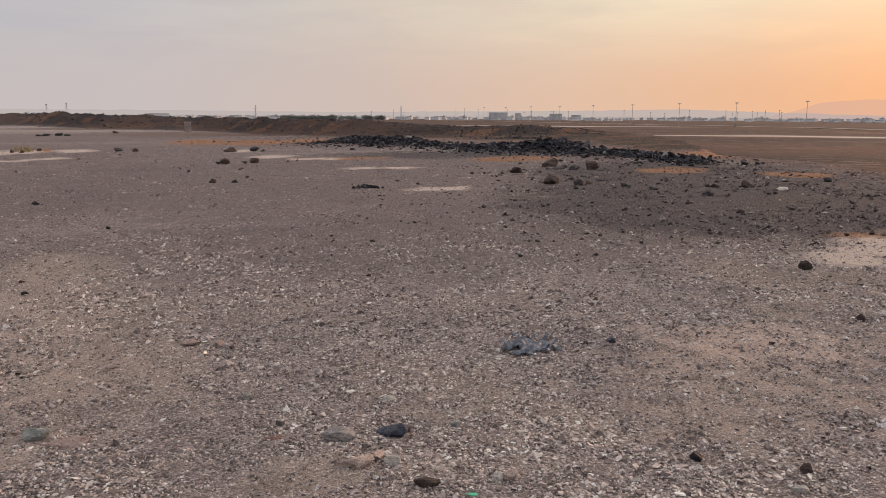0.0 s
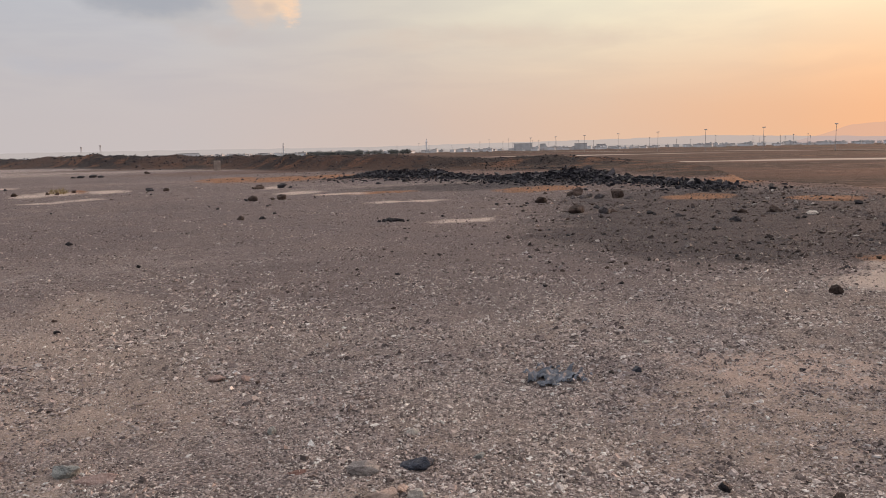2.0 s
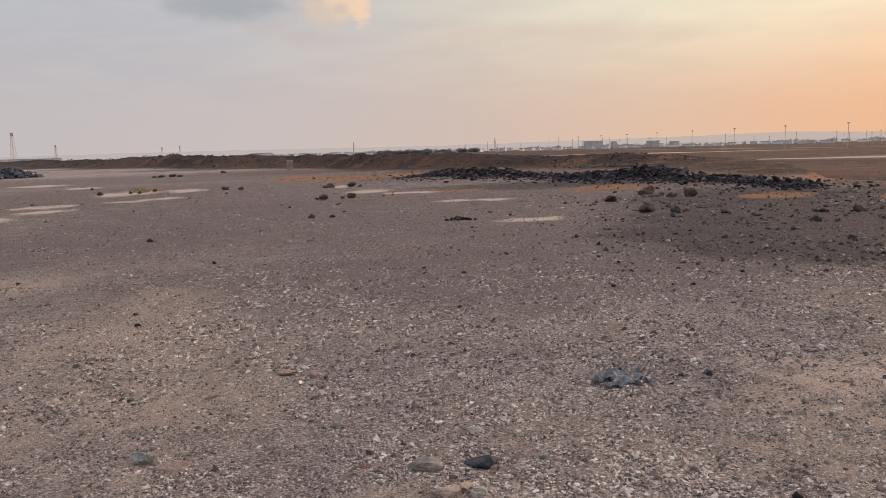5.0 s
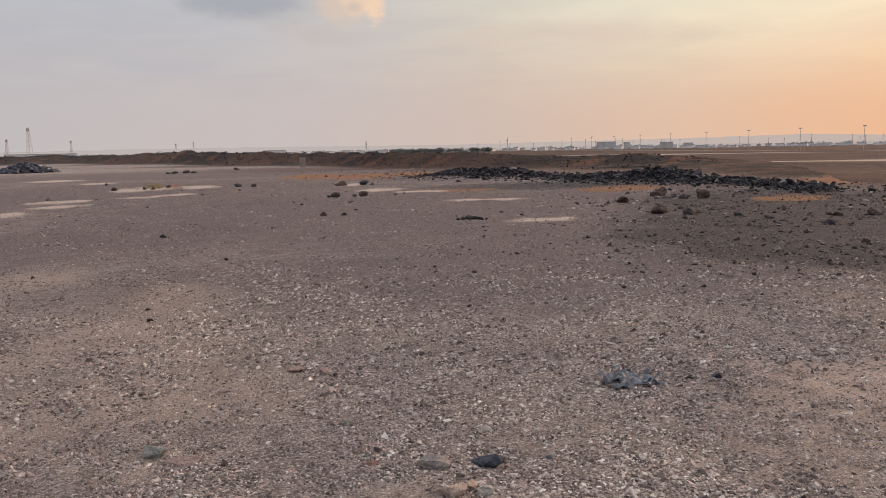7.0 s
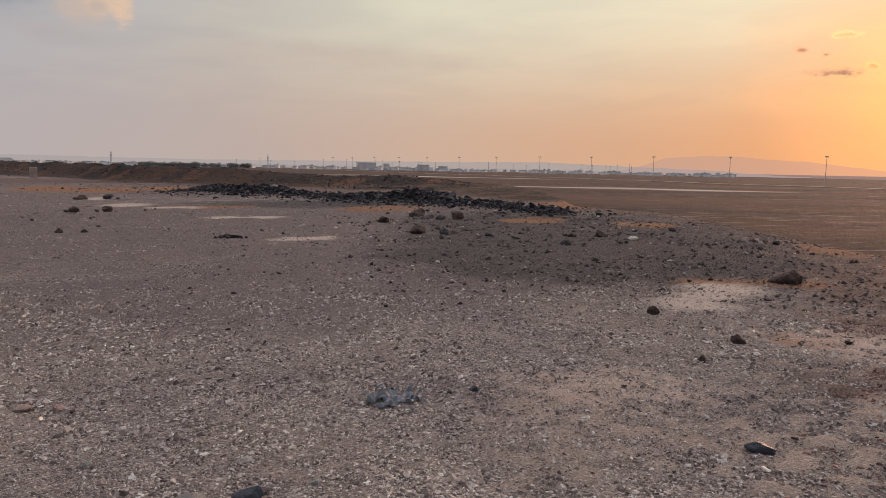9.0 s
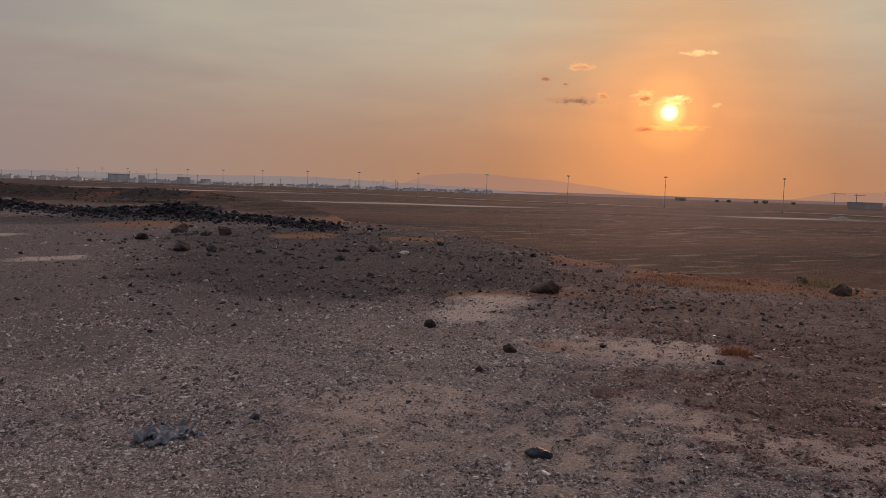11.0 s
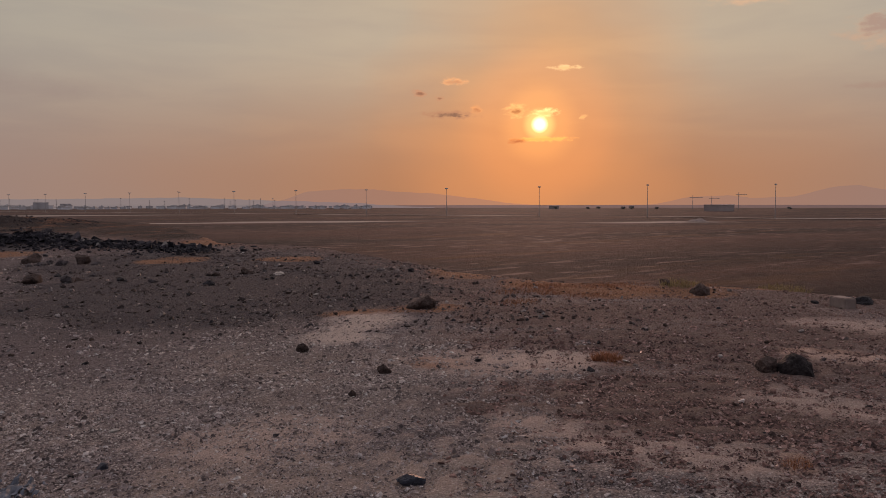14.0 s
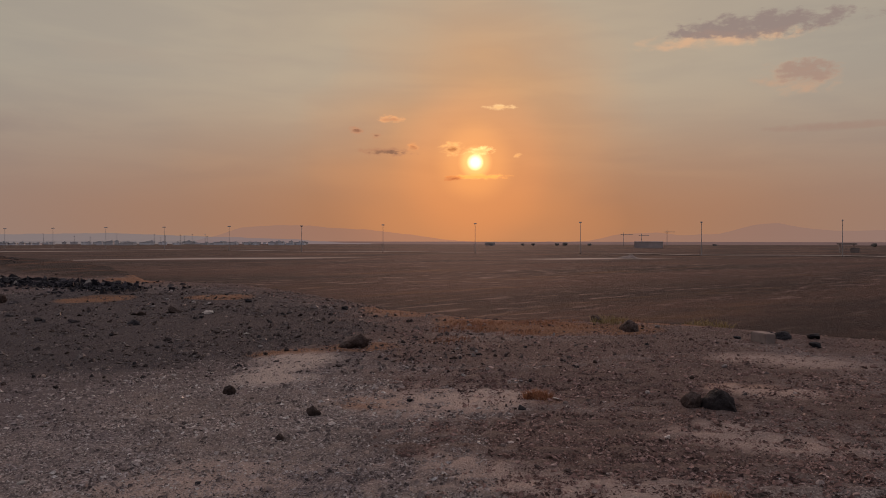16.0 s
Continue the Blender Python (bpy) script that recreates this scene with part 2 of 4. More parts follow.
    crust = n.mix(n.math("MULTIPLY", n.step(streak, 0.52, 0.7), worn), crust, (0.3, 0.205, 0.17, 1))
    crust = n.mix(n.math("MULTIPLY", n.step(n.noise(stretch.outputs[0], 0.12, 4, 0.6), 0.56, 0.72), 0.5), crust, (0.14, 0.07, 0.028, 1))
    base = n.mix(p, base, crust)
    base = n.mix(n.attr("sand"), base, (0.6, 0.52, 0.46, 1))
    n.put(n.bsdf.inputs["Base Color"], base)
    lump = n.math("ADD", n.math("MULTIPLY", fine, 0.6), n.math("MULTIPLY", grit.outputs["Distance"], -0.8))
    relief(n, n.math("ADD", lump, n.math("MULTIPLY", mid, 2.0)), 1.0, 0.03)
    return m


def pebble_material(name, depth=1.0, red=1.0):
    m, n = material(name, 0.7)
    rnd = n.add("ShaderNodeNewGeometry").outputs["Random Per Island"]
    col = n.ramp(rnd, ((0.0, (0.1, 0.082, 0.08, 1)), (0.1, (0.17, 0.138, 0.131, 1)), (0.3, (0.33, 0.268, 0.245, 1)), (0.56, (0.54, 0.446, 0.404, 1)), (0.78, (0.71, 0.607, 0.553, 1)), (0.92, (0.83, 0.753, 0.698, 1)), (1.0, (0.92, 0.9, 0.86, 1))))
    n.put(n.bsdf.inputs["Roughness"], n.step(rnd, 0.86, 0.97, 0.8, 0.4))
    col = n.mix(1.0, col, (depth, depth * red, depth * red * (0.92 if red < 0.9 else 1.0), 1), "MULTIPLY")
    spots = n.noise(n.spot, 90.0, 3, 0.6)
    col = n.mix(n.step(spots, 0.35, 0.7), n.mix(0.4, col, (0.04, 0.035, 0.033, 1)), col)
    dust = n.math("ADD", n.math("MULTIPLY", n.step(n.noise(n.spot, 0.4, 4, 0.6), 0.36, 0.62), 0.6), n.math("MULTIPLY", n.step(n.noise(n.spot, 1.5, 4, 0.6), 0.36, 0.64), 0.4))
    n.put(n.bsdf.inputs["Base Color"], n.mix(dust, n.mix(1.0, col, (0.66, 0.64, 0.66, 1), "MULTIPLY"), n.mix(1.0, col, (1.1, 1.08, 1.04, 1), "MULTIPLY")))
    return m


def stone_material(name, a, b, rough=0.85, spread=0.35):
    m, n = material(name, rough)
    rnd = n.add("ShaderNodeObjectInfo").outputs["Random"]
    big = n.noise(n.spot, 3.5, 5, 0.65)
    small = n.noise(n.spot, 24.0, 5, 0.7)
    col = n.mix(n.step(big, 0.32, 0.68), a, b)
    col = n.mix(n.math("MULTIPLY", n.step(small, 0.5, 0.72), 0.55), col, tuple(min(1, c * 1.7 + 0.02) for c in b[:3]) + (1,))
    hsv = n.add("ShaderNodeHueSaturation")
    n.put(hsv.inputs["Color"], col)
    n.put(hsv.inputs["Value"], n.math("ADD", n.math("MULTIPLY", rnd, spread * 2), 1 - spread))
    n.put(n.bsdf.inputs["Base Color"], hsv.outputs[0])
    relief(n, n.math("ADD", small, big), 0.7, 0.06)
    return m


def slag_stuff_material():
    m, n = material("slag_rubble", 0.75)
    rnd = n.add("ShaderNodeNewGeometry").outputs["Random Per Island"]
    col = n.ramp(rnd, ((0.0, (0.01, 0.01, 0.014, 1)), (0.6, (0.027, 0.025, 0.033, 1)), (0.93, (0.06, 0.054, 0.062, 1)), (1.0, (0.24, 0.22, 0.2, 1))))
    n.put(n.bsdf.inputs["Base Color"], col)
    relief(n, n.noise(n.spot, 12.0, 5, 0.7), 0.7, 0.08)
    return m


def plain_material(name, colour, rough=0.8, metal=0.0, vary=0.25, scale=1.2):
    m, n = material(name, rough)
    n.bsdf.inputs["Metallic"].default_value = metal
    k = n.noise(n.spot, scale, 5, 0.6)
    n.put(n.bsdf.inputs["Base Color"], n.mix(n.step(k, 0.3, 0.72), tuple(c * (1 - vary) for c in colour[:3]) + (1,), colour))
    return m


def wall_material():
    m, n = material("town_plaster", 0.85)
    rnd = n.add("ShaderNodeObjectInfo").outputs["Random"]
    # Pale bluish wall tones have the distance haze mixed into them.
    col = n.ramp(rnd, ((0.0, (0.6, 0.58, 0.58, 1)), (0.2, (0.74, 0.72, 0.71, 1)), (0.6, (0.8, 0.8, 0.81, 1)), (1.0, (0.86, 0.865, 0.88, 1))))
    stain = n.noise(n.spot, 0.25, 5, 0.6)
    n.put(n.bsdf.inputs["Base Color"], n.mix(n.step(stain, 0.4, 0.75), col, n.mix(0.15, col, (0.3, 0.27, 0.25, 1))))
    return m


def blade_material(name, a, b):
    m, n = material(name, 0.8)
    rnd = n.add("ShaderNodeNewGeometry").outputs["Random Per Island"]
    col = n.mix(rnd, a, b)
    n.put(n.bsdf.inputs["Base Color"], col)
    thin, both = n.add("ShaderNodeBsdfTranslucent"), n.add("ShaderNodeMixShader")
    n.put(thin.inputs[0], col)
    both.inputs[0].default_value = 0.45
    n.put(both.inputs[1], n.bsdf.outputs[0])
    n.put(both.inputs[2], thin.outputs[0])
    n.put(n.surface, both.outputs[0])
    return m


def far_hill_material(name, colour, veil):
    """Plain backdrop of distant hills; the evening haze is put into its glow."""
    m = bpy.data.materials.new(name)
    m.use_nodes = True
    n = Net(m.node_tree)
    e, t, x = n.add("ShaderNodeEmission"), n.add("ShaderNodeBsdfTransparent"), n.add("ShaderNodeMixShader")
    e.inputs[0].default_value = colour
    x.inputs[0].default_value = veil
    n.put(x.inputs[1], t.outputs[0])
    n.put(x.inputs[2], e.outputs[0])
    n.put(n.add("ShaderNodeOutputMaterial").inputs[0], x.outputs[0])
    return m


# The dark chips carry backlit depth and warm sun redness in their colour.
GROUND, PEBBLE, DARK_BACKLIT_PEBBLE = ground_material(), pebble_material("gravel_chips"), pebble_material("dark_backlit_chips", 0.7, 0.75)
# DULL_PEBBLE: a slightly darker copy of the gravel for the far chips.
ASH_PEBBLE, DULL_PEBBLE = pebble_material("ash_gravel_chips", 0.34, 0.95), pebble_material("far_gravel_chips", 0.8, 0.98)
SLATE = stone_material("blue_slate", (0.032, 0.037, 0.052, 1), (0.075, 0.085, 0.115, 1), 0.5, 0.15)
GREY = stone_material("grey_stone", (0.3, 0.265, 0.25, 1), (0.5, 0.45, 0.42, 1), 0.8, 0.2)
GREEN = stone_material("green_stone", (0.24, 0.248, 0.235, 1), (0.42, 0.425, 0.4, 1), 0.6, 0.15)
TAN = stone_material("tan_stone", (0.4, 0.3, 0.255, 1), (0.58, 0.455, 0.39, 1), 0.85, 0.12)
PINK = stone_material("pink_stone", (0.34, 0.235, 0.205, 1), (0.52, 0.385, 0.34, 1), 0.85, 0.12)
DARKGREY = stone_material("dark_grey_stone", (0.06, 0.053, 0.056, 1), (0.13, 0.112, 0.112, 1), 0.8, 0.25)
PLASTIC = plain_material("blue_grey_plastic", (0.17, 0.19, 0.23, 1), 0.55, 0, 0.6, 14.0)
WHITE = stone_material("white_stone", (0.48, 0.43, 0.38, 1), (0.7, 0.64, 0.57, 1), 0.75, 0.15)
BROWN = stone_material("brown_basalt", (0.045, 0.032, 0.028, 1), (0.105, 0.072, 0.06, 1), 0.85, 0.25)
BLACK = stone_material("black_slag", (0.016, 0.015, 0.019, 1), (0.042, 0.039, 0.045, 1), 0.7, 0.35)
REDCLAY = stone_material("red_clay", (0.22, 0.12, 0.1, 1), (0.34, 0.21, 0.18, 1), 0.85, 0.1)
ROCK = stone_material("dark_basalt", (0.022, 0.018, 0.019, 1), (0.06, 0.048, 0.048, 1), 0.75, 0.15)
RUBBLE, DEBRIS = slag_stuff_material(), pebble_material("broken_stone", 0.3, 0.95)
CONCRETE = plain_material("weathered_concrete", (0.4, 0.32, 0.275, 1), 0.9, 0, 0.4, 2.5)
STEEL = plain_material("galvanised_steel", (0.5, 0.47, 0.45, 1), 0.6, 0.2)
# WALL, DARKWALL, SITE and LEAF: base colours lifted to stand in for haze.
WALL = wall_material()
ROOF = plain_material("flat_roof", (0.6, 0.58, 0.57, 1), 0.9, 0, 0.3, 0.1)
DARKWALL = plain_material("dark_cladding", (0.62, 0.6, 0.6, 1), 0.7, 0, 0.3, 0.1)
SITE = plain_material("bare_concrete_frame", (0.54, 0.45, 0.41, 1), 0.9, 0, 0.3, 0.1)
ASPHALT = plain_material("dusty_road", (0.34, 0.3, 0.27, 1), 0.85, 0, 0.35, 0.2)
LEAF = blade_material("town_leaves", (0.15, 0.165, 0.16, 1), (0.25, 0.265, 0.26, 1))
BARK = plain_material("bark", (0.12, 0.09, 0.07, 1), 0.9)
STRAW = blade_material("rust_straw", (0.22, 0.1, 0.055, 1), (0.42, 0.215, 0.125, 1))
LITTER = blade_material("straw_litter", (0.34, 0.278, 0.222, 1), (0.6, 0.5, 0.41, 1))
YELLOW = blade_material("yellow_straw", (0.2, 0.16, 0.075, 1), (0.36, 0.29, 0.15, 1))
GLASS = plain_material("bottle_glass", (0.08, 0.4, 0.24, 1), 0.15, 0, 0.1)

# ---- terrain ----
EDGE = ((-180, 9), (-100, 11), (-67, 13.2), (-54, 14.2), (-44, 14.6), (-37, 16), (-32, 21), (-26, 26), (-20, 29), (-15, 62), (-4, 74), (10, 85), (20, 118), (34, 205), (48, 210), (90, 60), (180, 9))

SLAG = ((-6.4, 44.6, 0.12, 1.0), (-5.0, 43.0, 0.34, 1.5), (-3.4, 41.4, 0.36, 1.5), (-1.9, 40.2, 0.30, 1.3), (-0.3, 38.9, 0.12, 1.0), (1.4, 36.2, 0.16, 1.0), (2.8, 33.6, 0.28, 1.1), (4.0, 31.9, 0.3, 1.2), (5.0, 31.4, 0.34, 1.1),
        (5.9, 29.6, 0.1, 0.9), (6.8, 27.4, 0.1, 0.9), (7.5, 25.4, 0.06, 0.9), (7.9, 23.8, 0.03, 0.8))
# the spoil bank behind the shelf: bearing, distance of its crest, height
BANK = ((-17, 62, 0.00), (-13.2, 62, 0.06), (-10, 62, 0.33), (-7.1, 62, 0.65), (-5.5, 62, 0.72), (-3.4, 62, 0.68), (-1.5, 62, 0.60), (0, 62, 0.80), (3.5, 63, 1.04), (6.9, 66, 1.25), (9.9, 71, 1.38), (13.7, 82, 1.47), (16.2, 92, 1.47),
        (18.6, 103, 1.40), (20.2, 106, 1.60), (24.1, 116, 1.81), (27.3, 134, 2.05), (30.6, 152, 1.81), (34.6, 188, 1.77), (40, 192, 1.86), (48, 195, 1.67), (54, 196, 0.00))


def ease(v, a, b):
    s = np.clip((v - a) / (b - a), 0, 1)
    return s * s * (3 - 2 * s)


def rough(x, y, size, seed=0.0):
    """A smooth sum of waves, about -1 to 1, for rolling relief."""
    a, b = x / size + seed, y / size - 1.7 * seed
    return (np.sin(a * 2.1 + 1.3 * np.sin(b * 1.7)) + np.sin(b * 2.6 + 1.1 * np.sin(a * 1.9 + 0.7)) + np.sin((a + b) * 1.4 + 2.0 + np.sin(a * 3.1 - b))) / 3


def ground_height(x, y):
    """Height of the gravel shelf, its banks and the low plain beyond."""
    x, y = np.asarray(x, float), np.asarray(y, float)
    r = np.hypot(x, y) + 1e-9
    az = np.degrees(np.arctan2(-x, y))
    edge = np.interp(az, [e[0] for e in EDGE], [e[1] for e in EDGE]) * (1 + 0.05 * rough(x, y, 3.0, 1.0))
    shelf = 0.3 * np.tanh(0.016 * x / 0.3) + 0.015 * rough(x, y, 1.1) * ease(r, 1, 6) + 0.05 * rough(x, y, 7.0, 2.0) * ease(r, 8, 30)
    crest_at = np.interp(az, [b[0] for b in BANK], [b[1] for b in BANK]) + 0.02 * r * rough(x, y, 16, 3)
    bank = np.interp(az, [b[0] for b in BANK], [b[2] for b in BANK]) * np.exp(-((r - crest_at) / (0.06 * crest_at)) ** 2) * (1 + 0.1 * rough(x, y, 1.9, 4) + 0.09 * rough(x, y, 5.5, 5))
    drop = ease(r, edge, edge * 1.0 + 11) * (1 - ease(az, -6, 10) * (1 - ease(r, crest_at * 1.08, crest_at * 1.08 + 40)))
    plain = -4.0 + 0.25 * rough(x, y, 35, 6) * (1 - ease(r, 300, 700))
    slag = sum(0.55 * h * np.exp(-((x - a) ** 2 + (y - b) ** 2) / w**2) for a, b, h, w in SLAG)
    return slag + shelf * (1 - drop) + plain * drop + bank


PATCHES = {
    "pale": ((-18.9, 26.1, 0.9, 0.9), (-17.0, 23.8, 0.9, 0.75), (-16.5, 20.7, 0.5, 1.2), (-35.1, 49.1, 1.9, 1.8), (-27.7, 42.8, 0.95, 1.5), (-21.0, 34.8, 0.8, 2.6), (-20.8, 36.8, 1.0, 2.4), (-18.7, 37.9, 1.0, 2.1), (-16.2, 28.0, 0.9, 0.75),
             (-15.5, 29.2, 0.8, 0.75), (-9.6, 35.9, 0.5, 1.4), (-7.1, 30.8, 0.95, 1.3), (-5.0, 28.8, 1.0, 0.8), (-2.6, 23.3, 0.65, 0.5), (-1.5, 23.5, 0.75, 0.5), (-0.2, 16.2, 0.68, 0.48), (0.3, 16.4, 0.25, 0.3), (-18.1, 26.4, 0.5, 0.8),
             (5.25, 8.75, 0.55, 0.5), (4.3, 7.8, 0.5, 0.45), (4.8, 8.3, 0.4, 0.4), (5.45, 5.4, 0.5, 0.45), (5.1, 5.6, 0.45, 0.35)),
    "pink": ((5.0, 5.6, 0.9, 0.7), (5.5, 5.2, 0.45, 0.4), (3.75, 4.05, 0.32, 0.28), (3.82, 3.7, 0.35, 0.22), (3.9, 3.25, 0.5, 0.28), (4.15, 2.75, 0.6, 0.35), (5.8, 2.85, 0.75, 0.32), (6.0, 3.15, 0.35, 0.25), (9.6, 4.3, 0.9, 0.5), (7.6, 3.65, 0.6, 0.35), (2.15, 4.95, 0.75, 0.5)),
    "rust": ((-20.5, 38.4, 0.4, 1.8), (-16.2, 49.9, 1.8, 5.0), (-12.4, 48.0, 2.2, 4.2), (-9.0, 49.7, 1.8, 3.6), (-4.0, 28.9, 1.7, 0.8), (2.5, 27.3, 1.4, 1.4), (6.4, 21.2, 0.85, 0.9), (8.3, 26.3, 0.7, 1.3), (10.0, 28.5, 1.0, 2.4), (11.7, 31.5, 0.8, 2.2),
             (9.0, 19.3, 0.8, 0.8), (10.0, 8.6, 1.2, 0.8), (10.7, 7.7, 0.7, 0.6), (10.4, 12.8, 0.9, 1.3), (9.9, 10.2, 0.7, 1.0), (6.4, 9.0, 0.5, 0.35), (5.4, 9.3, 0.5, 0.3), (4.4, 5.95, 0.3, 0.25), (5.7, 5.0, 0.25, 0.2), (4.4, 2.4, 0.12, 0.15), (7.6, 3.8, 0.4, 0.25),
             (12.2, 7.6, 0.7, 0.5)),
    "umber": ((-44.0, 96.0, 16.0, 9.0), (-26.0, 88.0, 9.0, 7.0), (-15.0, 68.0, 7.0, 6.0), (-8.0, 60.0, 7.0, 5.0), (-75.0, 125.0, 18.0, 12.0), (-2.0, 56.0, 6.0, 3.0)),
    "ash": ((3.8, 11.0, 2.2, 1.6), (6.4, 12.2, 2.2, 2.4), (2.6, 13.2, 1.6, 1.6), (7.6, 14.5, 2.0, 3.0), (4.57, 14.80, 3.0, 5.0), (6.56, 16.97, 4.2, 6.5), (5.97, 20.53, 3.5, 4.0), (1.48, 31.32, 6.0, 3.0), (5.47, 10.77, 1.8, 1.2)),
    # Dark soil ovals; those near on the right also darken the backlit ground.
    "dark": ((10.5, 40.0, 4.5, 9.0), (-0.04, 48.79, 15.0, 8.0), (9.96, 44.16, 5.0, 10.0), (13.90, 54.02, 8.0, 10.0), (6.73, 5.05, 2.6, 1.6), (4.89, 3.49, 1.8, 1.0), (7.43, 3.10, 1.5, 1.2), (-2.06, 50.08, 14.0, 9.0), (-20.47, 71.65, 12.0, 10.0), (8.47, 33.15, 4.0, 8.0), (8.51, 4.48, 1.8, 1.2), (9.38, 6.05, 2.0, 1.5), (7.69, 11.39, 2.6, 3.5), (7.72, 7.22, 2.2, 1.6), (5.58, 3.98, 1.2, 0.4)),
    "tan": ((-2.75, 4.26, 1.2, 1.0), (-3.96, 5.77, 1.0, 1.4), (1.67, 4.04, 1.1, 1.0), (1.97, 5.05, 0.45, 0.5), (-4.16, 7.69, 0.6, 1.4), (-7.07, 9.00, 0.9, 1.2), (-2.15, 3.35, 0.4, 0.3), (0.87, 3.45, 0.4, 0.3), (-0.53, 3.05, 0.5, 0.3), (2.59, 3.55, 1.0, 0.8)),
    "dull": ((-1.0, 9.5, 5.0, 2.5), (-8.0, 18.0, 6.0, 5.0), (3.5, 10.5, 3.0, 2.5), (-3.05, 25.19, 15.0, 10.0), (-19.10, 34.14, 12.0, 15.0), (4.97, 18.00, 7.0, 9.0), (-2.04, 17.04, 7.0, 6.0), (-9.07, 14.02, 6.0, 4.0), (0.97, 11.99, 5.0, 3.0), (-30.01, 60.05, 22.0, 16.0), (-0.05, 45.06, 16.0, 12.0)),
    "sand": ((112.0, 215.0, 30.0, 7.0), (60.0, 225.0, 40.0, 5.0), (70.0, 420.0, 60.0, 14.0), (190.0, 145.0, 20.0, 6.0)),
}


def patch_value(x, y, spots):
    """1 inside, 0 outside, of ovals that lie square to the line from the origin: place, half-width, half-depth."""
    best = np.zeros_like(x)
    for cx, cy, across, along in spots:
        r = math.hypot(cx, cy)
        ux, uy = cx / r, cy / r
        d = ((x - cx) * ux + (y - cy) * uy) / along
        s = ((x - cx) * uy - (y - cy) * ux) / across
        best = np.maximum(best, np.clip(1.35 - np.sqrt(d * d + s * s), 0, 1))
    return best


def mesh_from(name, verts, faces, mat, sides=3, smooth=False):
    """A mesh from arrays; every face has the same number of sides."""
    me = bpy.data.meshes.new(name)
    verts, faces = np.asarray(verts, np.float32), np.asarray(faces, np.int32)
    me.vertices.add(len(verts))
    me.vertices.foreach_set("co", verts.ravel())
    me.loops.add(faces.size)
    me.loops.foreach_set("vertex_index", faces.ravel())
    me.polygons.add(len(faces))
    me.polygons.foreach_set("loop_start", np.arange(0, faces.size, sides, dtype=np.int32))
    me.polygons.foreach_set("use_smooth", np.full(len(faces), smooth))
    me.update(calc_edges=True)
    me.materials.append(mat)
    return me


def build_ground():
    rings = np.concatenate([[0.0], np.geomspace(0.5, 2.3, 24)[:-1], np.geomspace(2.3, 12, 140)[:-1], np.geomspace(12, 130, 290)[:-1], np.geomspace(130, 4600, 110)])
    turns = np.radians(np.concatenate([np.arange(-77, 45, 0.25), np.arange(45, 283, 4.0)]))
    nr, nt = len(rings), len(turns)
    r, a = np.meshgrid(rings, turns, indexing="ij")
    x, y = -np.sin(a) * r, np.cos(a) * r
    z = ground_height(x, y)
    z = z + (0.006 + 0.01 * ease(-np.degrees(a), 25, 40)) * rough(x, y, 0.13, 8) * ease(r, 1, 4) + 0.02 * rough(x, y, 0.45, 9) * ease(r, 6, 25)
    i, j = np.meshgrid(np.arange(nr - 1), np.arange(nt), indexing="ij")
    k = (j + 1) % nt
    faces = np.stack([i * nt + j, (i + 1) * nt + j, (i + 1) * nt + k, i * nt + k], -1).reshape(-1, 4)
    me = mesh_from("ground", np.stack([x, y, z], -1).reshape(-1, 3), faces[:, ::-1], GROUND, 4, True)
    az_deg = np.degrees(a)
    az_deg = np.where(az_deg > 180, az_deg - 360, az_deg)
    base = ground_height(x, y)
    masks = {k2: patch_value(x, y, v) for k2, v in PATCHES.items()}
    to_crest = r / np.interp(az_deg, [b[0] for b in BANK], [b[1] for b in BANK])
    masks["bank"] = ease(to_crest, 0.86, 0.93) * (1 - ease(to_crest, 1.1, 1.2)) * ease(az_deg, -16, -12) * (1 - ease(az_deg, 50, 54))
    masks["bank"] = np.maximum(masks["bank"], 0.8 * patch_value(x, y, [(s[0], s[1], s[3] * 0.8, s[3] * 1.1) for s in SLAG]))
    masks["bank"] = np.maximum(masks["bank"], 0.9 * patch_value(x, y, [(9.5, 53.0, 7.5, 7.0), (12.0, 44.0, 3.5, 7.0), (11.0, 36.0, 2.0, 4.0)]))
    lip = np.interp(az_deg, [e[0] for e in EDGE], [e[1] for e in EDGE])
    # The same dark colour along the lip, on the right only.
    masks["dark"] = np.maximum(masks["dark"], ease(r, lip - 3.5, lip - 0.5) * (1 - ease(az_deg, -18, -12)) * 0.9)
    masks["crest"] = ease(to_crest, 0.965, 0.985) * (1 - ease(to_crest, 1.1, 1.2)) * ease(az_deg, 8, 16) * (1 - ease(az_deg, 50, 54))
    masks["plain"] = ease(-base, 1.2, 3.0)
    for name, value in masks.items():
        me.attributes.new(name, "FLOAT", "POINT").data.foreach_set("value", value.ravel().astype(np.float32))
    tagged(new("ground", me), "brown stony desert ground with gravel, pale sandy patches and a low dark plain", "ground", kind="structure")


build_ground()


def at(x, y, sink=0.0):
    return (x, y, float(ground_height(x, y)) - sink)


def part(name, bm, mat, parent, label=""):
    """Links a bmesh as one mesh object under a thing or a part."""
    me = bpy.data.meshes.new(name)
    bm.to_mesh(me)
    bm.free()
    me.materials.append(mat)
    ob = new(name, me)
    ob.parent = parent
    if label:
        ob["label"] = label
    return ob


def thing(name, place, label, category, group="", turn=0.0):
    ob = new(name)
    ob.matrix_world = pose(*place, 0, 0, turn)
    return tagged(ob, label, category, group)


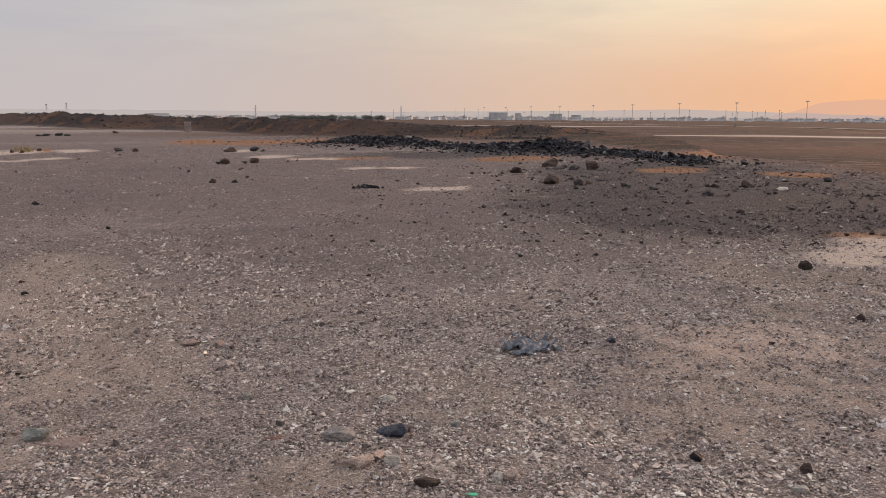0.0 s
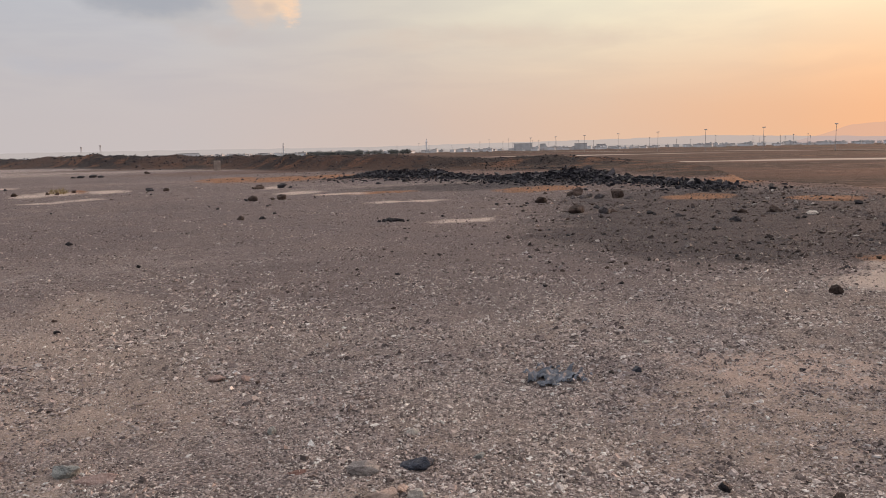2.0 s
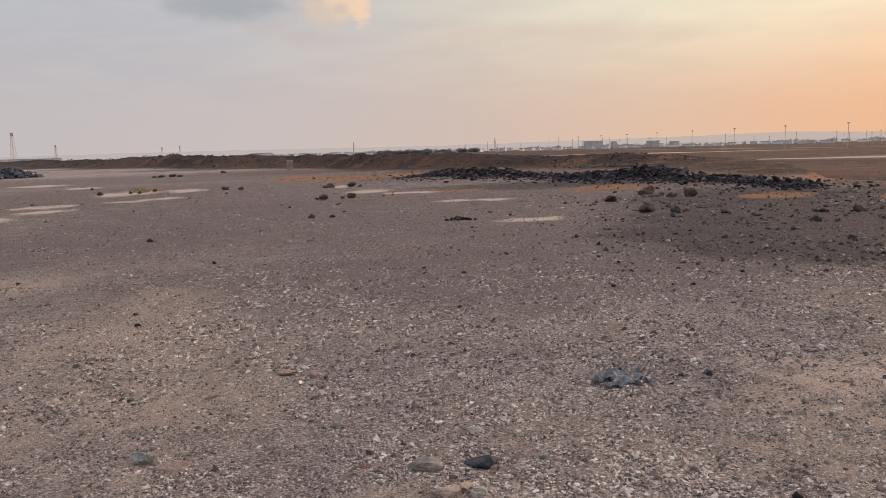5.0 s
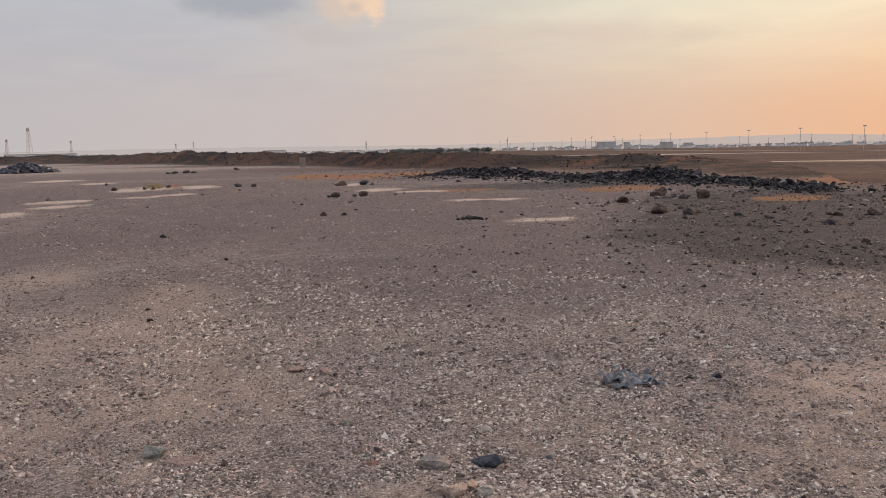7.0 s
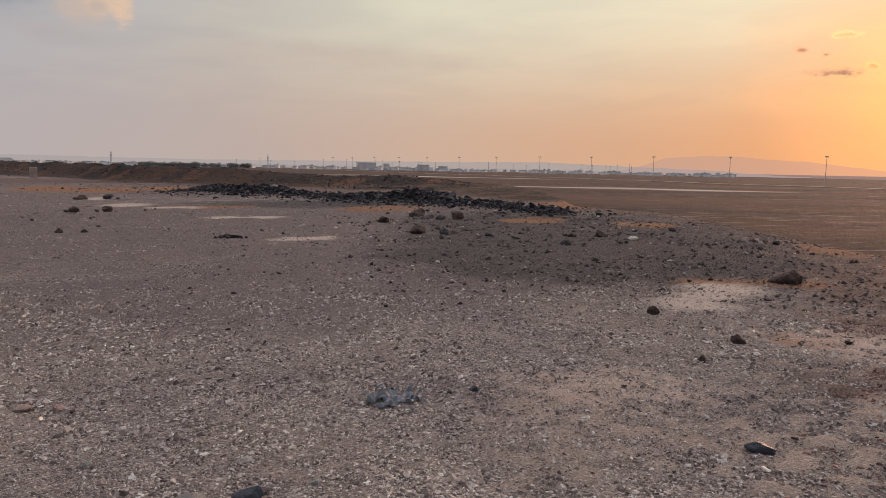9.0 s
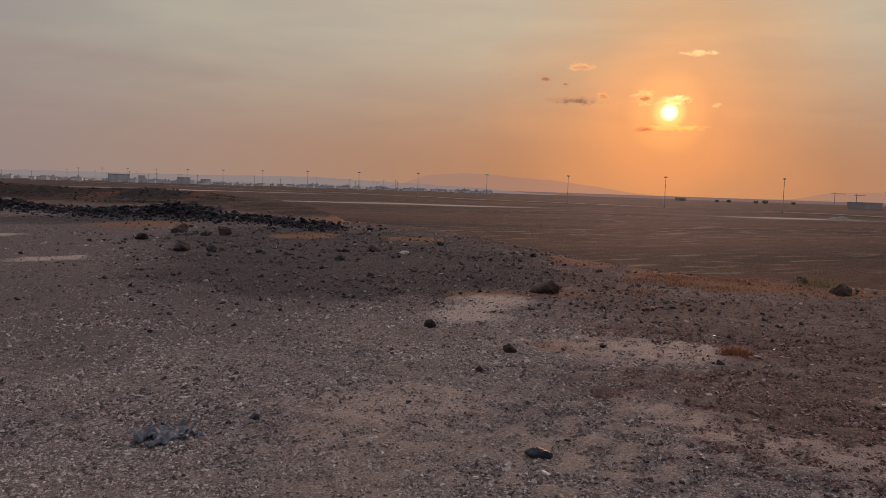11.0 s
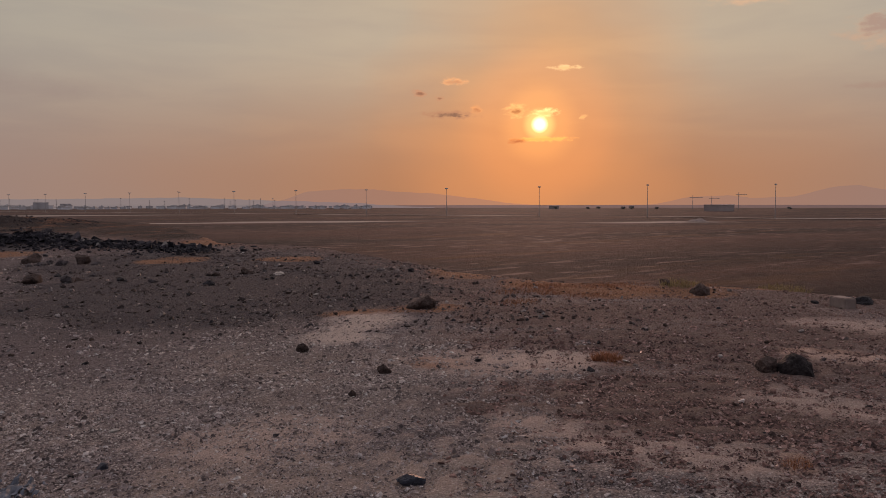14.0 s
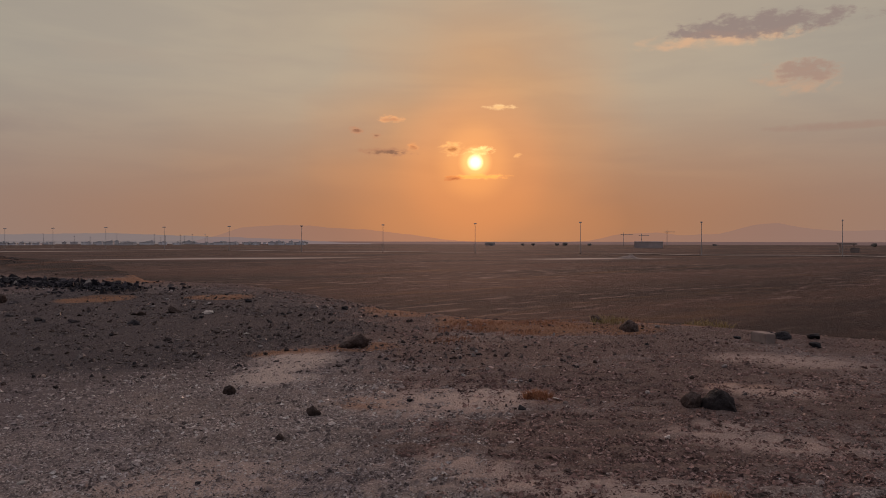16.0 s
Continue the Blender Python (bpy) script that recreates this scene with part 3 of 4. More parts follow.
def add_box(bm, size, centre, turn=0.0, taper=1.0):
    m = Matrix.Translation(centre) @ Matrix.Rotation(radians(turn), 4, "Z")
    made = bmesh.ops.create_cube(bm, size=1.0, matrix=m @ Matrix.Diagonal((*size, 1)))["verts"]
    if taper != 1.0:
        top = [v for v in made if v.co.z > centre[2]]
        for v in top:
            v.co.x, v.co.y = centre[0] + (v.co.x - centre[0]) * taper, centre[1] + (v.co.y - centre[1]) * taper
    return made


def add_rod(bm, a, b, r0, r1, sides=8):
    a, b = Vector(a), Vector(b)
    m = Matrix.Translation((a + b) / 2) @ (b - a).to_track_quat("Z", "Y").to_matrix().to_4x4()
    bmesh.ops.create_cone(bm, cap_ends=True, segments=sides, radius1=r0, radius2=r1, depth=(b - a).length, matrix=m)


# ---- stones ----
def stone_bm(seed, planes=11, detail=3, bumps=0.085):
    """An angular stone about 1 across: a ball cut by random planes, with a rough skin."""
    rng = random.Random(seed)
    bm = bmesh.new()
    bmesh.ops.create_icosphere(bm, subdivisions=detail, radius=1.0)
    cuts = []
    for _ in range(planes):
        v = Vector((rng.gauss(0, 1), rng.gauss(0, 1), rng.gauss(0, 1))).normalized()
        cuts.append((v, rng.uniform(0.36, 0.62)))
    for v in bm.verts:
        d = v.co.normalized()
        reach = 1.0
        for nrm, dist in cuts:
            c = d.dot(nrm)
            if c > 0.05:
                reach = min(reach, dist / c)
        reach *= 1 + bumps * noise.noise(d * 2.3 + Vector((seed, 0, 0))) * 2 + bumps * 0.5 * noise.noise(d * 7 + Vector((0, seed, 0)))
        v.co = d * reach * 0.85
    return bm


STONES = {}


def stone_mesh(kind, variant, mat, detail=3):
    key = (kind, variant, mat.name, detail)
    if key not in STONES:
        bm = stone_bm(variant * 7 + len(kind), 12 if kind == "block" else 9, detail)
        co = np.array([v.co for v in bm.verts])
        lo, hi = co.min(0), co.max(0)
        for v in bm.verts:
            v.co = [(v.co[i] - (lo[i] + hi[i]) / 2) / (hi[i] - lo[i]) for i in range(3)]
        me = bpy.data.meshes.new(kind + "_stone")
        bm.to_mesh(me)
        bm.free()
        me.materials.append(mat)
        STONES[key] = me
    return STONES[key]


def stone(name, x, y, size, mat, label, flat=0.7, long=0.75, turn=None, seed=1, group="", tilt=0.0, category="stone", sink=0.34, detail=3):
    ob = new(name, stone_mesh("block", seed % 9, mat, detail))
    sx, sy, sz = size, size * long, size * flat * 1.15
    turn = (seed * 73) % 360 if turn is None else turn
    ob.matrix_world = pose(*at(x, y), 0, tilt, turn) @ Matrix.Translation((0, 0, sz * (0.5 - sink))) @ Matrix.Diagonal((sx, sy, sz, 1))
    return tagged(ob, label, category, group)


stone("slate_stone", -0.33, 3.48, 0.18, SLATE, "flat blue-black slate stone lying on gravel", 0.46, 0.75, 170, 1)
stone("grey_stone", -0.59, 3.42, 0.16, GREY, "weathered grey stone half sunk in gravel", 0.5, 0.7, 20, 2)
stone("flat_stone", -0.47, 3.13, 0.16, TAN, "flat tan slab of stone on gravel", 0.4, 0.65, 10, 3)
stone("round_stone", -0.30, 3.15, 0.1, WHITE, "pale rounded stone beside a tan slab", 0.55, 0.8, 160, 4)
stone("pale_stone", -0.38, 3.22, 0.085, TAN, "small pale tan stone on gravel", 0.4, 0.7, 60, 5)
stone("flat_stone", -0.14, 2.95, 0.12, BROWN, "flat dark brown stone on gravel", 0.4, 0.6, 175, 6)
stone("round_stone", 0.17, 2.99, 0.06, WHITE, "small white rounded stone", 0.8, 0.9, 0, 7)
stone("tan_stone", 0.23, 2.99, 0.075, TAN, "small tan stone beside a white one", 0.7, 0.7, 40, 8)
stone("glass_shard", 0.05, 2.85, 0.05, GLASS, "small green glass shard on gravel", 0.2, 0.6, 10, 2, category="glass shard")
stone("green_stone", -0.01, 3.58, 0.07, GREEN, "small green-grey stone chip", 0.4, 0.7, 30, 3)
stone("flat_stone", -0.38, 3.93, 0.09, WHITE, "small flat pale stone on gravel", 0.35, 0.6, 5, 4)
stone("green_stone", -2.12, 3.45, 0.17, GREEN, "green-grey angular stone on tan soil", 0.5, 0.7, 150, 5)
stone("flat_stone", -1.92, 3.37, 0.2, PINK, "long flat brown-pink stone on gravel", 0.22, 0.45, 5, 6)
stone("green_stone", -1.20, 4.00, 0.075, GREEN, "small pale green-grey stone chip", 0.6, 0.7, 70, 7)
stone("pink_stone", -1.87, 5.03, 0.14, PINK, "flat wedge of pink stone on gravel", 0.35, 0.6, 15, 8)
stone("pink_stone", -1.65, 5.04, 0.1, PINK, "small pink angular stone", 0.6, 0.8, 50, 1)
stone("dark_stone", 1.10, 4.96, 0.085, SLATE, "small dark blue-grey stone lying on brown gravel", 0.6, 0.8, 50, 3)
stone("black_stone", 1.09, 3.14, 0.07, BLACK, "small black angular stone", 0.8, 0.9, 50, 5)
stone("brown_stone", 1.54, 3.02, 0.065, BROWN, "small rounded brown stone", 0.8, 0.9, 10, 7)
stone("pale_stone", 1.43, 2.84, 0.075, WHITE, "small flat off-white stone", 0.5, 0.5, 10, 2)
stone("pale_stone", 0.77, 2.95, 0.055, WHITE, "small flat off-white chip", 0.4, 0.6, 10, 6)
stone("pale_stone", 1.34, 5.69, 0.085, WHITE, "flat pale stone on gravel", 0.35, 0.6, 20, 8)
stone("clay_fragment", -0.92, 3.43, 0.12, REDCLAY, "flat broken piece of red clay", 0.15, 0.6, 15, 4, category="clay fragment")
stone("slate_stone", 2.44, 3.60, 0.17, SLATE, "flat dark slate stone on brown gravel", 0.42, 0.6, 150, 2)
stone("dark_stone", 3.62, 7.40, 0.13, BROWN, "dark brown block of stone beside a pale patch", 0.9, 0.85, 15, 2)
stone("dark_stone", 3.74, 5.95, 0.15, BROWN, "rounded dark brown stone on gravel", 0.8, 0.9, 60, 1)
stone("dark_stone", 3.12, 5.46, 0.09, BROWN, "small dark stone on gravel", 0.7, 0.8, 60, 7)
stone("boulder", 6.30, 9.05, 0.46, BROWN, "brown boulder on rusty soil by a pale patch", 0.58, 0.7, 130, 1, category="boulder")
stone("boulder", 6.60, 3.58, 0.33, ROCK, "dark blue-grey weathered boulder on stony ground", 0.72, 0.8, 60, 7, category="boulder")
stone("boulder", 6.50, 3.79, 0.26, BROWN, "brown boulder leaning on a darker one", 0.7, 0.8, 40, 2, category="boulder")
stone("dark_stone", 5.28, 4.82, 0.11, BLACK, "small black stone beside a dry tuft", 0.5, 0.7, 40, 6)
stone("boulder", 10.75, 7.40, 0.42, BROWN, "dark boulder at the lip of the slope", 0.55, 0.8, 40, 7, category="boulder")
stone("boulder", 11.35, 8.50, 0.26, BROWN, "brown boulder among rusty grass at the slope", 0.6, 0.8, 70, 6, category="boulder")
stone("pale_stone", 11.15, 7.58, 0.14, WHITE, "small white stone beside a dark boulder", 0.5, 0.7, 30, 4)
for x, y, s in ((11.55, 5.2, 0.34), (11.9, 4.9, 0.26), (11.75, 5.45, 0.22), (11.1, 4.55, 0.2), (11.0, 5.65, 0.14)):
    stone("dark_stone", x, y, s, BLACK, "dark stone beside a concrete block at the slope", 0.45, 0.8, None, int(x * 9), "stones by the block")
for x, y, s, m, f in ((2.42, 17.15, 0.44, BROWN, 0.58), (1.96, 21.0, 0.34, BROWN, 0.7), (3.24, 23.3, 0.5, BROWN, 0.75), (3.0, 21.9, 0.22, DARKGREY, 0.6), (3.3, 22.0, 0.4, DARKGREY, 0.35), (3.03, 16.8, 0.38, DARKGREY, 0.62), (4.26, 21.7, 0.4, BROWN, 0.8),
                      (3.26, 16.95, 0.18, BROWN, 0.6), (3.1, 18.4, 0.22, BLACK, 0.5), (3.75, 21.8, 0.34, DARKGREY, 0.5), (3.55, 22.6, 0.3, DARKGREY, 0.5), (4.5, 21.3, 0.3, DARKGREY, 0.35), (3.72, 17.9, 0.24, DARKGREY, 0.4), (5.79, 16.07, 0.24, BROWN, 0.5),
                      (6.51, 16.06, 0.3, BROWN, 0.7), (5.02, 14.26, 0.26, BLACK, 0.5), (6.99, 15.46, 0.32, WHITE, 0.25), (3.9, 16.4, 0.2, BLACK, 0.5), (4.35, 15.6, 0.2, DARKGREY, 0.45)):
    stone("boulder", x, y, s, m, "dark weathered boulder in a loose cluster on gravel", f, 0.75, None, int(x * 31 + y), "boulder cluster", category="boulder")
for x, y, s in ((-7.63, 26.0, 0.44), (-7.95, 26.1, 0.18), (-6.72, 26.2, 0.42), (-6.95, 26.0, 0.2), (-8.98, 35.5, 0.5), (-8.58, 35.3, 0.26), (-10.0, 35.2, 0.5), (-10.3, 35.4, 0.3), (-16.14, 37.1, 0.42), (-15.12, 36.6, 0.36), (-5.73, 18.26, 0.26), (-5.2, 18.3, 0.16),
                (-7.76, 13.9, 0.18), (-4.97, 10.72, 0.1), (-3.25, 37.5, 0.36), (-31.6, 72.6, 0.55), (9.31, 13.7, 0.2), (8.86, 17.3, 0.2), (-20.9, 36.2, 0.34), (-20.3, 36.0, 0.3), (-21.6, 34.6, 0.42), (-20.5, 38.0, 0.3), (-25.6, 40.3, 0.3), (-19.7, 27.0, 0.24)):
    stone("dark_stone", x, y, s, BLACK if int(y * 10) % 2 else BROWN, "dark lump of stone lying on open gravel", 0.6, 0.7, None, int(abs(x) * 17 + y), "lone dark stones")
for x, y, s in ((-1.95, 16.5, 0.16), (-1.84, 16.62, 0.2), (-1.72, 16.48, 0.18), (-1.62, 16.56, 0.14), (-1.53, 16.45, 0.12), (-2.06, 16.42, 0.11), (-1.8, 16.38, 0.13), (-1.42, 16.5, 0.09)):
    stone("dark_stone", x, y, s, BLACK, "small dark stone in a low heap on gravel", 0.55, 0.7, None, int(-x * 50), "low stone heap")
for x, y, s in ((-33.9, 64.2, 0.7), (-33.3, 65.3, 0.9), (-32.5, 65.0, 0.6), (-34.4, 63.9, 0.5)):
    stone("dark_stone", x, y, s, BLACK, "flat black stone on the far gravel", 0.4, 0.6, None, int(-x * 7), "far flat stones")
stone("pale_boulder", -26.6, 99.5, 1.0, TAN, "pale tan boulder on the dark spoil bank", 0.85, 0.8, 30, 2, category="boulder")


def crumpled_sheet():
    rng = random.Random(4)
    bm = bmesh.new()
    bmesh.ops.create_grid(bm, x_segments=54, y_segments=40, size=0.5)
    for v in list(bm.verts):
        x, y = v.co.x, v.co.y
        d = math.hypot(x * 2.9, y * 2.9) + 0.9 * noise.noise(Vector((x * 4, y * 4, 3))) + 0.95 * noise.noise(Vector((x * 11, y * 11, 5)))
        v.co.z = 0.012 * max(0, 1 - d) + 0.075 * abs(noise.noise(Vector((x * 6, y * 6, 1)))) + 0.03 * abs(noise.noise(Vector((x * 15, y * 15, 4)))) + 0.004
        if d > 1:
            v.co.z = -0.03
    bmesh.ops.delete(bm, geom=[v for v in bm.verts if v.co.z < 0], context="VERTS")
    for v in bm.verts:
        v.co.x, v.co.y = v.co.x * 0.52 + 0.12 * v.co.y, v.co.y * 0.5 + 0.05 * v.co.x
    t = thing("crumpled_sheet", at(0.53, 4.82), "crumpled dark blue-grey plastic sheet on gravel", "plastic sheet")
    ob = part("sheet", bm, PLASTIC, t)
    ob.modifiers.new("thick", "SOLIDIFY").thickness = 0.004


crumpled_sheet()


def concrete_block(x, y, sx, sy, sz, turn, label, lean=0.0):
    bm = bmesh.new()
    add_box(bm, (sx, sy, sz), (0, 0, sz / 2 - 0.02))
    bmesh.ops.bevel(bm, geom=bm.edges[:], offset=min(sx, sy, sz) * 0.08, segments=2, affect="EDGES")
    bmesh.ops.subdivide_edges(bm, edges=bm.edges[:], cuts=2)
    for v in bm.verts:
        v.co += v.normal * 0.03 * sz * noise.noise(v.co * 6 / sx)
    me = bpy.data.meshes.new("concrete_block")
    bm.to_mesh(me)
    bm.free()
    me.materials.append(CONCRETE)
    ob = new("concrete_block", me)
    ob.matrix_world = pose(*at(x, y), lean, 0, turn)
    tagged(ob, label, "concrete block")


concrete_block(11.0, 5.25, 0.34, 0.18, 0.16, 62, "pale weathered concrete block lying at the slope")
concrete_block(-27.3, 80.5, 0.7, 0.6, 1.05, 20, "upright weathered concrete block on open ground", 4)


# ---- black slag rubble ----
LUMP = (np.array([(1, 0, 0), (-1, 0, 0), (0, 1, 0), (0, -1, 0), (0, 0, 1), (0, 0, -1)], float) * 0.5, np.array([(0, 2, 4), (2, 1, 4), (1, 3, 4), (3, 0, 4), (2, 0, 5), (1, 2, 5), (3, 1, 5), (0, 3, 5)]))
FLAKE = (np.array([(0.5, 0.4, 0), (-0.5, 0.4, 0), (-0.5, -0.4, 0), (0.5, -0.4, 0), (0.12, 0.05, 0.5)], float), np.array([(0, 1, 4), (1, 2, 4), (2, 3, 4), (3, 0, 4)]))
PLATE = (np.array([(0.5, 0.42, 0), (-0.5, 0.42, 0), (-0.5, -0.42, 0), (0.5, -0.42, 0), (0.36, 0.3, 0.45), (-0.36, 0.3, 0.45), (-0.36, -0.3, 0.45), (0.36, -0.3, 0.45)], float),
         np.array([(4, 5, 6), (4, 6, 7), (0, 1, 5), (0, 5, 4), (1, 2, 6), (1, 6, 5), (2, 3, 7), (2, 7, 6), (3, 0, 4), (3, 4, 7)]))


def chips(name, xy, sizes, mat, label, category, flat=(0.3, 0.7), lift=0.0, z=None, seed=0, form=LUMP, jitter=0.13):
    """Many loose chips in one mesh."""
    rng = np.random.default_rng(seed)
    shape, sides = form
    n, k = len(xy), len(shape)
    v = shape[None] + rng.normal(0, jitter, (n, k, 3))
    v[:, :, 1] *= rng.uniform(0.5, 1.0, (n, 1))
    v[:, :, 2] *= rng.uniform(*flat, (n, 1))
    v[:, :, 2] += v[:, :, 0] * rng.normal(0, 0.22, (n, 1)) + v[:, :, 1] * rng.normal(0, 0.22, (n, 1))
    a = rng.uniform(0, 2 * np.pi, (n, 1))
    x, y = v[:, :, 0] * np.cos(a) - v[:, :, 1] * np.sin(a), v[:, :, 0] * np.sin(a) + v[:, :, 1] * np.cos(a)
    v = np.stack([x, y, v[:, :, 2]], -1) * sizes[:, None, None]
    base = ground_height(xy[:, 0], xy[:, 1]) if z is None else z
    v += np.stack([xy[:, 0], xy[:, 1], base + sizes * lift], -1)[:, None]
    faces = (np.arange(n)[:, None, None] * k + sides[None]).reshape(-1, 3)
    ob = new(name, mesh_from(name, v.reshape(-1, 3), faces, mat))
    return tagged(ob, label, category, kind="stuff")


def rubble_bank():
    rng = np.random.default_rng(11)
    t = thing("rubble_bank", at(0, 35), "long low bank of black slag rubble", "rubble bank")
    inv = t.matrix_world.inverted()
    pts = np.array([s[:2] for s in SLAG])
    hs, ws = [s[2] for s in SLAG], [s[3] for s in SLAG]
    xy, size, zz = [], [], []
    for i in range(15000):
        k = rng.uniform(-0.4, len(pts) - 0.6)
        idx = np.arange(len(pts))
        c = np.array([np.interp(k, idx, pts[:, 0]), np.interp(k, idx, pts[:, 1])])
        h, wd = np.interp(k, idx, hs), np.interp(k, idx, ws)
        stray = rng.uniform() < 0.3
        o = rng.normal(0, 1.3 if stray else 0.5, 2) * wd
        q = c + o
        fall = math.exp(-float(o @ o) / (0.55 * wd * wd))
        s = min(0.34, 0.13 * rng.lognormal(0, 0.45)) * (0.6 + 0.6 * fall)
        if rng.uniform() > 0.12 + h / 0.3 or rough(q[0], q[1], 0.7, 3) < rng.uniform(-1.3, 0.2):
            continue
        xy.append(q), size.append(s)
        zz.append(float(ground_height(*q)) + max(0.0, 0.55 * h * fall * rng.uniform(0.0, 1.0) ** 1.6) + 0.1 * s)
    xy, size, zz = np.array(xy), np.array(size), np.array(zz)
    chips("slag_rubble", xy[290:], size[290:], RUBBLE, "loose black and grey slag chips on a bank", "rubble", (0.5, 0.9), 0, zz[290:], 5, PLATE)
    for i in range(290):
        ob = new("stone", stone_mesh("block", i % 9, BLACK, 2))
        ob.parent = t
        s = size[i] * 1.1
        ob.matrix_basis = inv @ (pose(*xy[i], zz[i], rng.uniform(-40, 40), rng.uniform(-40, 40), rng.uniform(0, 360)) @ Matrix.Diagonal((s, s * 0.75, s * 0.7, 1)))


rubble_bank()


def rubble_heap():
    rng = np.random.default_rng(12)
    x0, y0 = -56.5, 74.5
    t = thing("rubble_heap", at(x0, y0), "conical heap of dark grey rubble on open gravel", "rubble heap")
    bm = bmesh.new()
    bmesh.ops.create_cone(bm, cap_ends=True, segments=24, radius1=3.0, radius2=0.4, depth=1.2, matrix=Matrix.Translation((0, 0, 0.45)))
    part("core", bm, BLACK, t)
    for i in range(260):
        r = 3.3 * math.sqrt(rng.uniform(0, 1))
        a = rng.uniform(0, 2 * math.pi)
        s = rng.uniform(0.2, 0.6)
        ob = new("stone", stone_mesh("block", i % 9, GREY if i % 17 == 0 else SLATE, 2))
        ob.parent = t
        ob.matrix_basis = pose(r * math.cos(a), r * math.sin(a), max(0.05, 1.1 * (1 - r / 3.1)) + rng.uniform(-0.05, 0.12), rng.uniform(-40, 40), rng.uniform(-40, 40), rng.uniform(0, 360)) @ Matrix.Diagonal((s, s * 0.75, s * 0.7, 1))


rubble_heap()


# ---- gravel ----
RIDGE = (np.array([(0.5, 0.4, 0), (-0.5, 0.4, 0), (-0.5, -0.4, 0), (0.5, -0.4, 0), (0.28, 0.12, 0.5), (-0.26, -0.08, 0.46)], float), np.array([(0, 1, 5), (0, 5, 4), (1, 2, 5), (2, 3, 4), (2, 4, 5), (3, 0, 4)]))


def bearing(xy):
    """Degrees to the left of north."""
    return np.degrees(np.arctan2(-xy[:, 0], xy[:, 1]))


def lip_at(xy):
    return np.interp(bearing(xy), [e[0] for e in EDGE], [e[1] for e in EDGE])


def scatter_gravel():
    """A close carpet of chips near by, thinning out and growing coarser with distance."""
    rng = np.random.default_rng(21)
    near_n, far_n = 440000, 280000
    r = np.concatenate([2.4 * (14 / 2.4) ** rng.uniform(0, 1, near_n), 7 * 6.6 ** rng.uniform(0, 1, far_n)])
    n = near_n + far_n
    close = np.arange(n) < near_n
    a = np.radians(rng.uniform(-76, 43, n))
    xy = np.stack([-np.sin(a) * r, np.cos(a) * r], -1)
    size = np.clip(rng.lognormal(-0.2, 0.5, n), 0.4, 3.4) * 0.0086 * (1 + 0.3 * rough(xy[:, 0], xy[:, 1], 0.45, 11) + 0.2 * rough(xy[:, 0], xy[:, 1], 1.4, 12)) * (np.minimum(r, 12) / 2.3) ** 0.55 * np.maximum(r / 12, 1) ** 0.6 * np.interp(r, (6, 12), (1.0, 0.8))
    bare = np.maximum(np.maximum(patch_value(xy[:, 0], xy[:, 1], PATCHES["pale"]), 0.5 * patch_value(xy[:, 0], xy[:, 1], PATCHES["pink"])), np.maximum(0.2 * patch_value(xy[:, 0], xy[:, 1], PATCHES["tan"]), 0.7 * patch_value(xy[:, 0], xy[:, 1], PATCHES["rust"])))
    edge = lip_at(xy)
    lip = (r > edge - 3) & (bearing(xy) < -15)
    clump = rough(xy[:, 0], xy[:, 1], 0.6, 3) + rough(xy[:, 0], xy[:, 1], 2.2, 5)
    keep = (rng.uniform(0, 1, n) > bare * 0.68) & (r < edge + 3) & (rng.uniform(0, 1, n) < np.where(close, np.interp(r, (8, 14), (1.0, 0.0)), np.interp(r, (7, 12, 16, 30), (0.0, 0.8, 0.85, 0.5)))) & (rng.uniform(-2.4, 0.4, n) < clump + 0.5)
    near = keep & (r < rng.uniform(2.9, 4.3, n))
    mid = keep & ~near & close & (r < 9)
    far = keep & ~near & ~mid & ~((r > 34) & (xy[:, 0] > 6))
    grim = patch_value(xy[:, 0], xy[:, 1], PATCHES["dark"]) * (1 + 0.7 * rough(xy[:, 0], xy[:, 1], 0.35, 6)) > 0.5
    # Also along the lip; past 50 degrees right, backlit tone goes into colour.
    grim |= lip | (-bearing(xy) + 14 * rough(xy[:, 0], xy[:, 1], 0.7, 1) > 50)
    ashy = (patch_value(xy[:, 0], xy[:, 1], PATCHES["ash"]) * (1 + 0.7 * rough(xy[:, 0], xy[:, 1], 0.5, 2)) > 0.35) & ~lip
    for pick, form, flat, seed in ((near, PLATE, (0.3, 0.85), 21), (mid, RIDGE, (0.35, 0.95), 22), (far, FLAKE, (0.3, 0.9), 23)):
        for name, pile, mat, label in (("gravel", ~grim & ~ashy, DULL_PEBBLE if form is FLAKE else PEBBLE, "mixed brown, grey and white gravel chips on soil"), ("dark_gravel", grim & ~ashy, DARK_BACKLIT_PEBBLE, "dark brown gravel chips in darker patches, toned as backlit toward the sun"),
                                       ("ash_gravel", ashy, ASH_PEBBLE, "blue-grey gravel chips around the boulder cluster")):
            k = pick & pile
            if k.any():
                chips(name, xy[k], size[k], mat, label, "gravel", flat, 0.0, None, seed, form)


scatter_gravel()


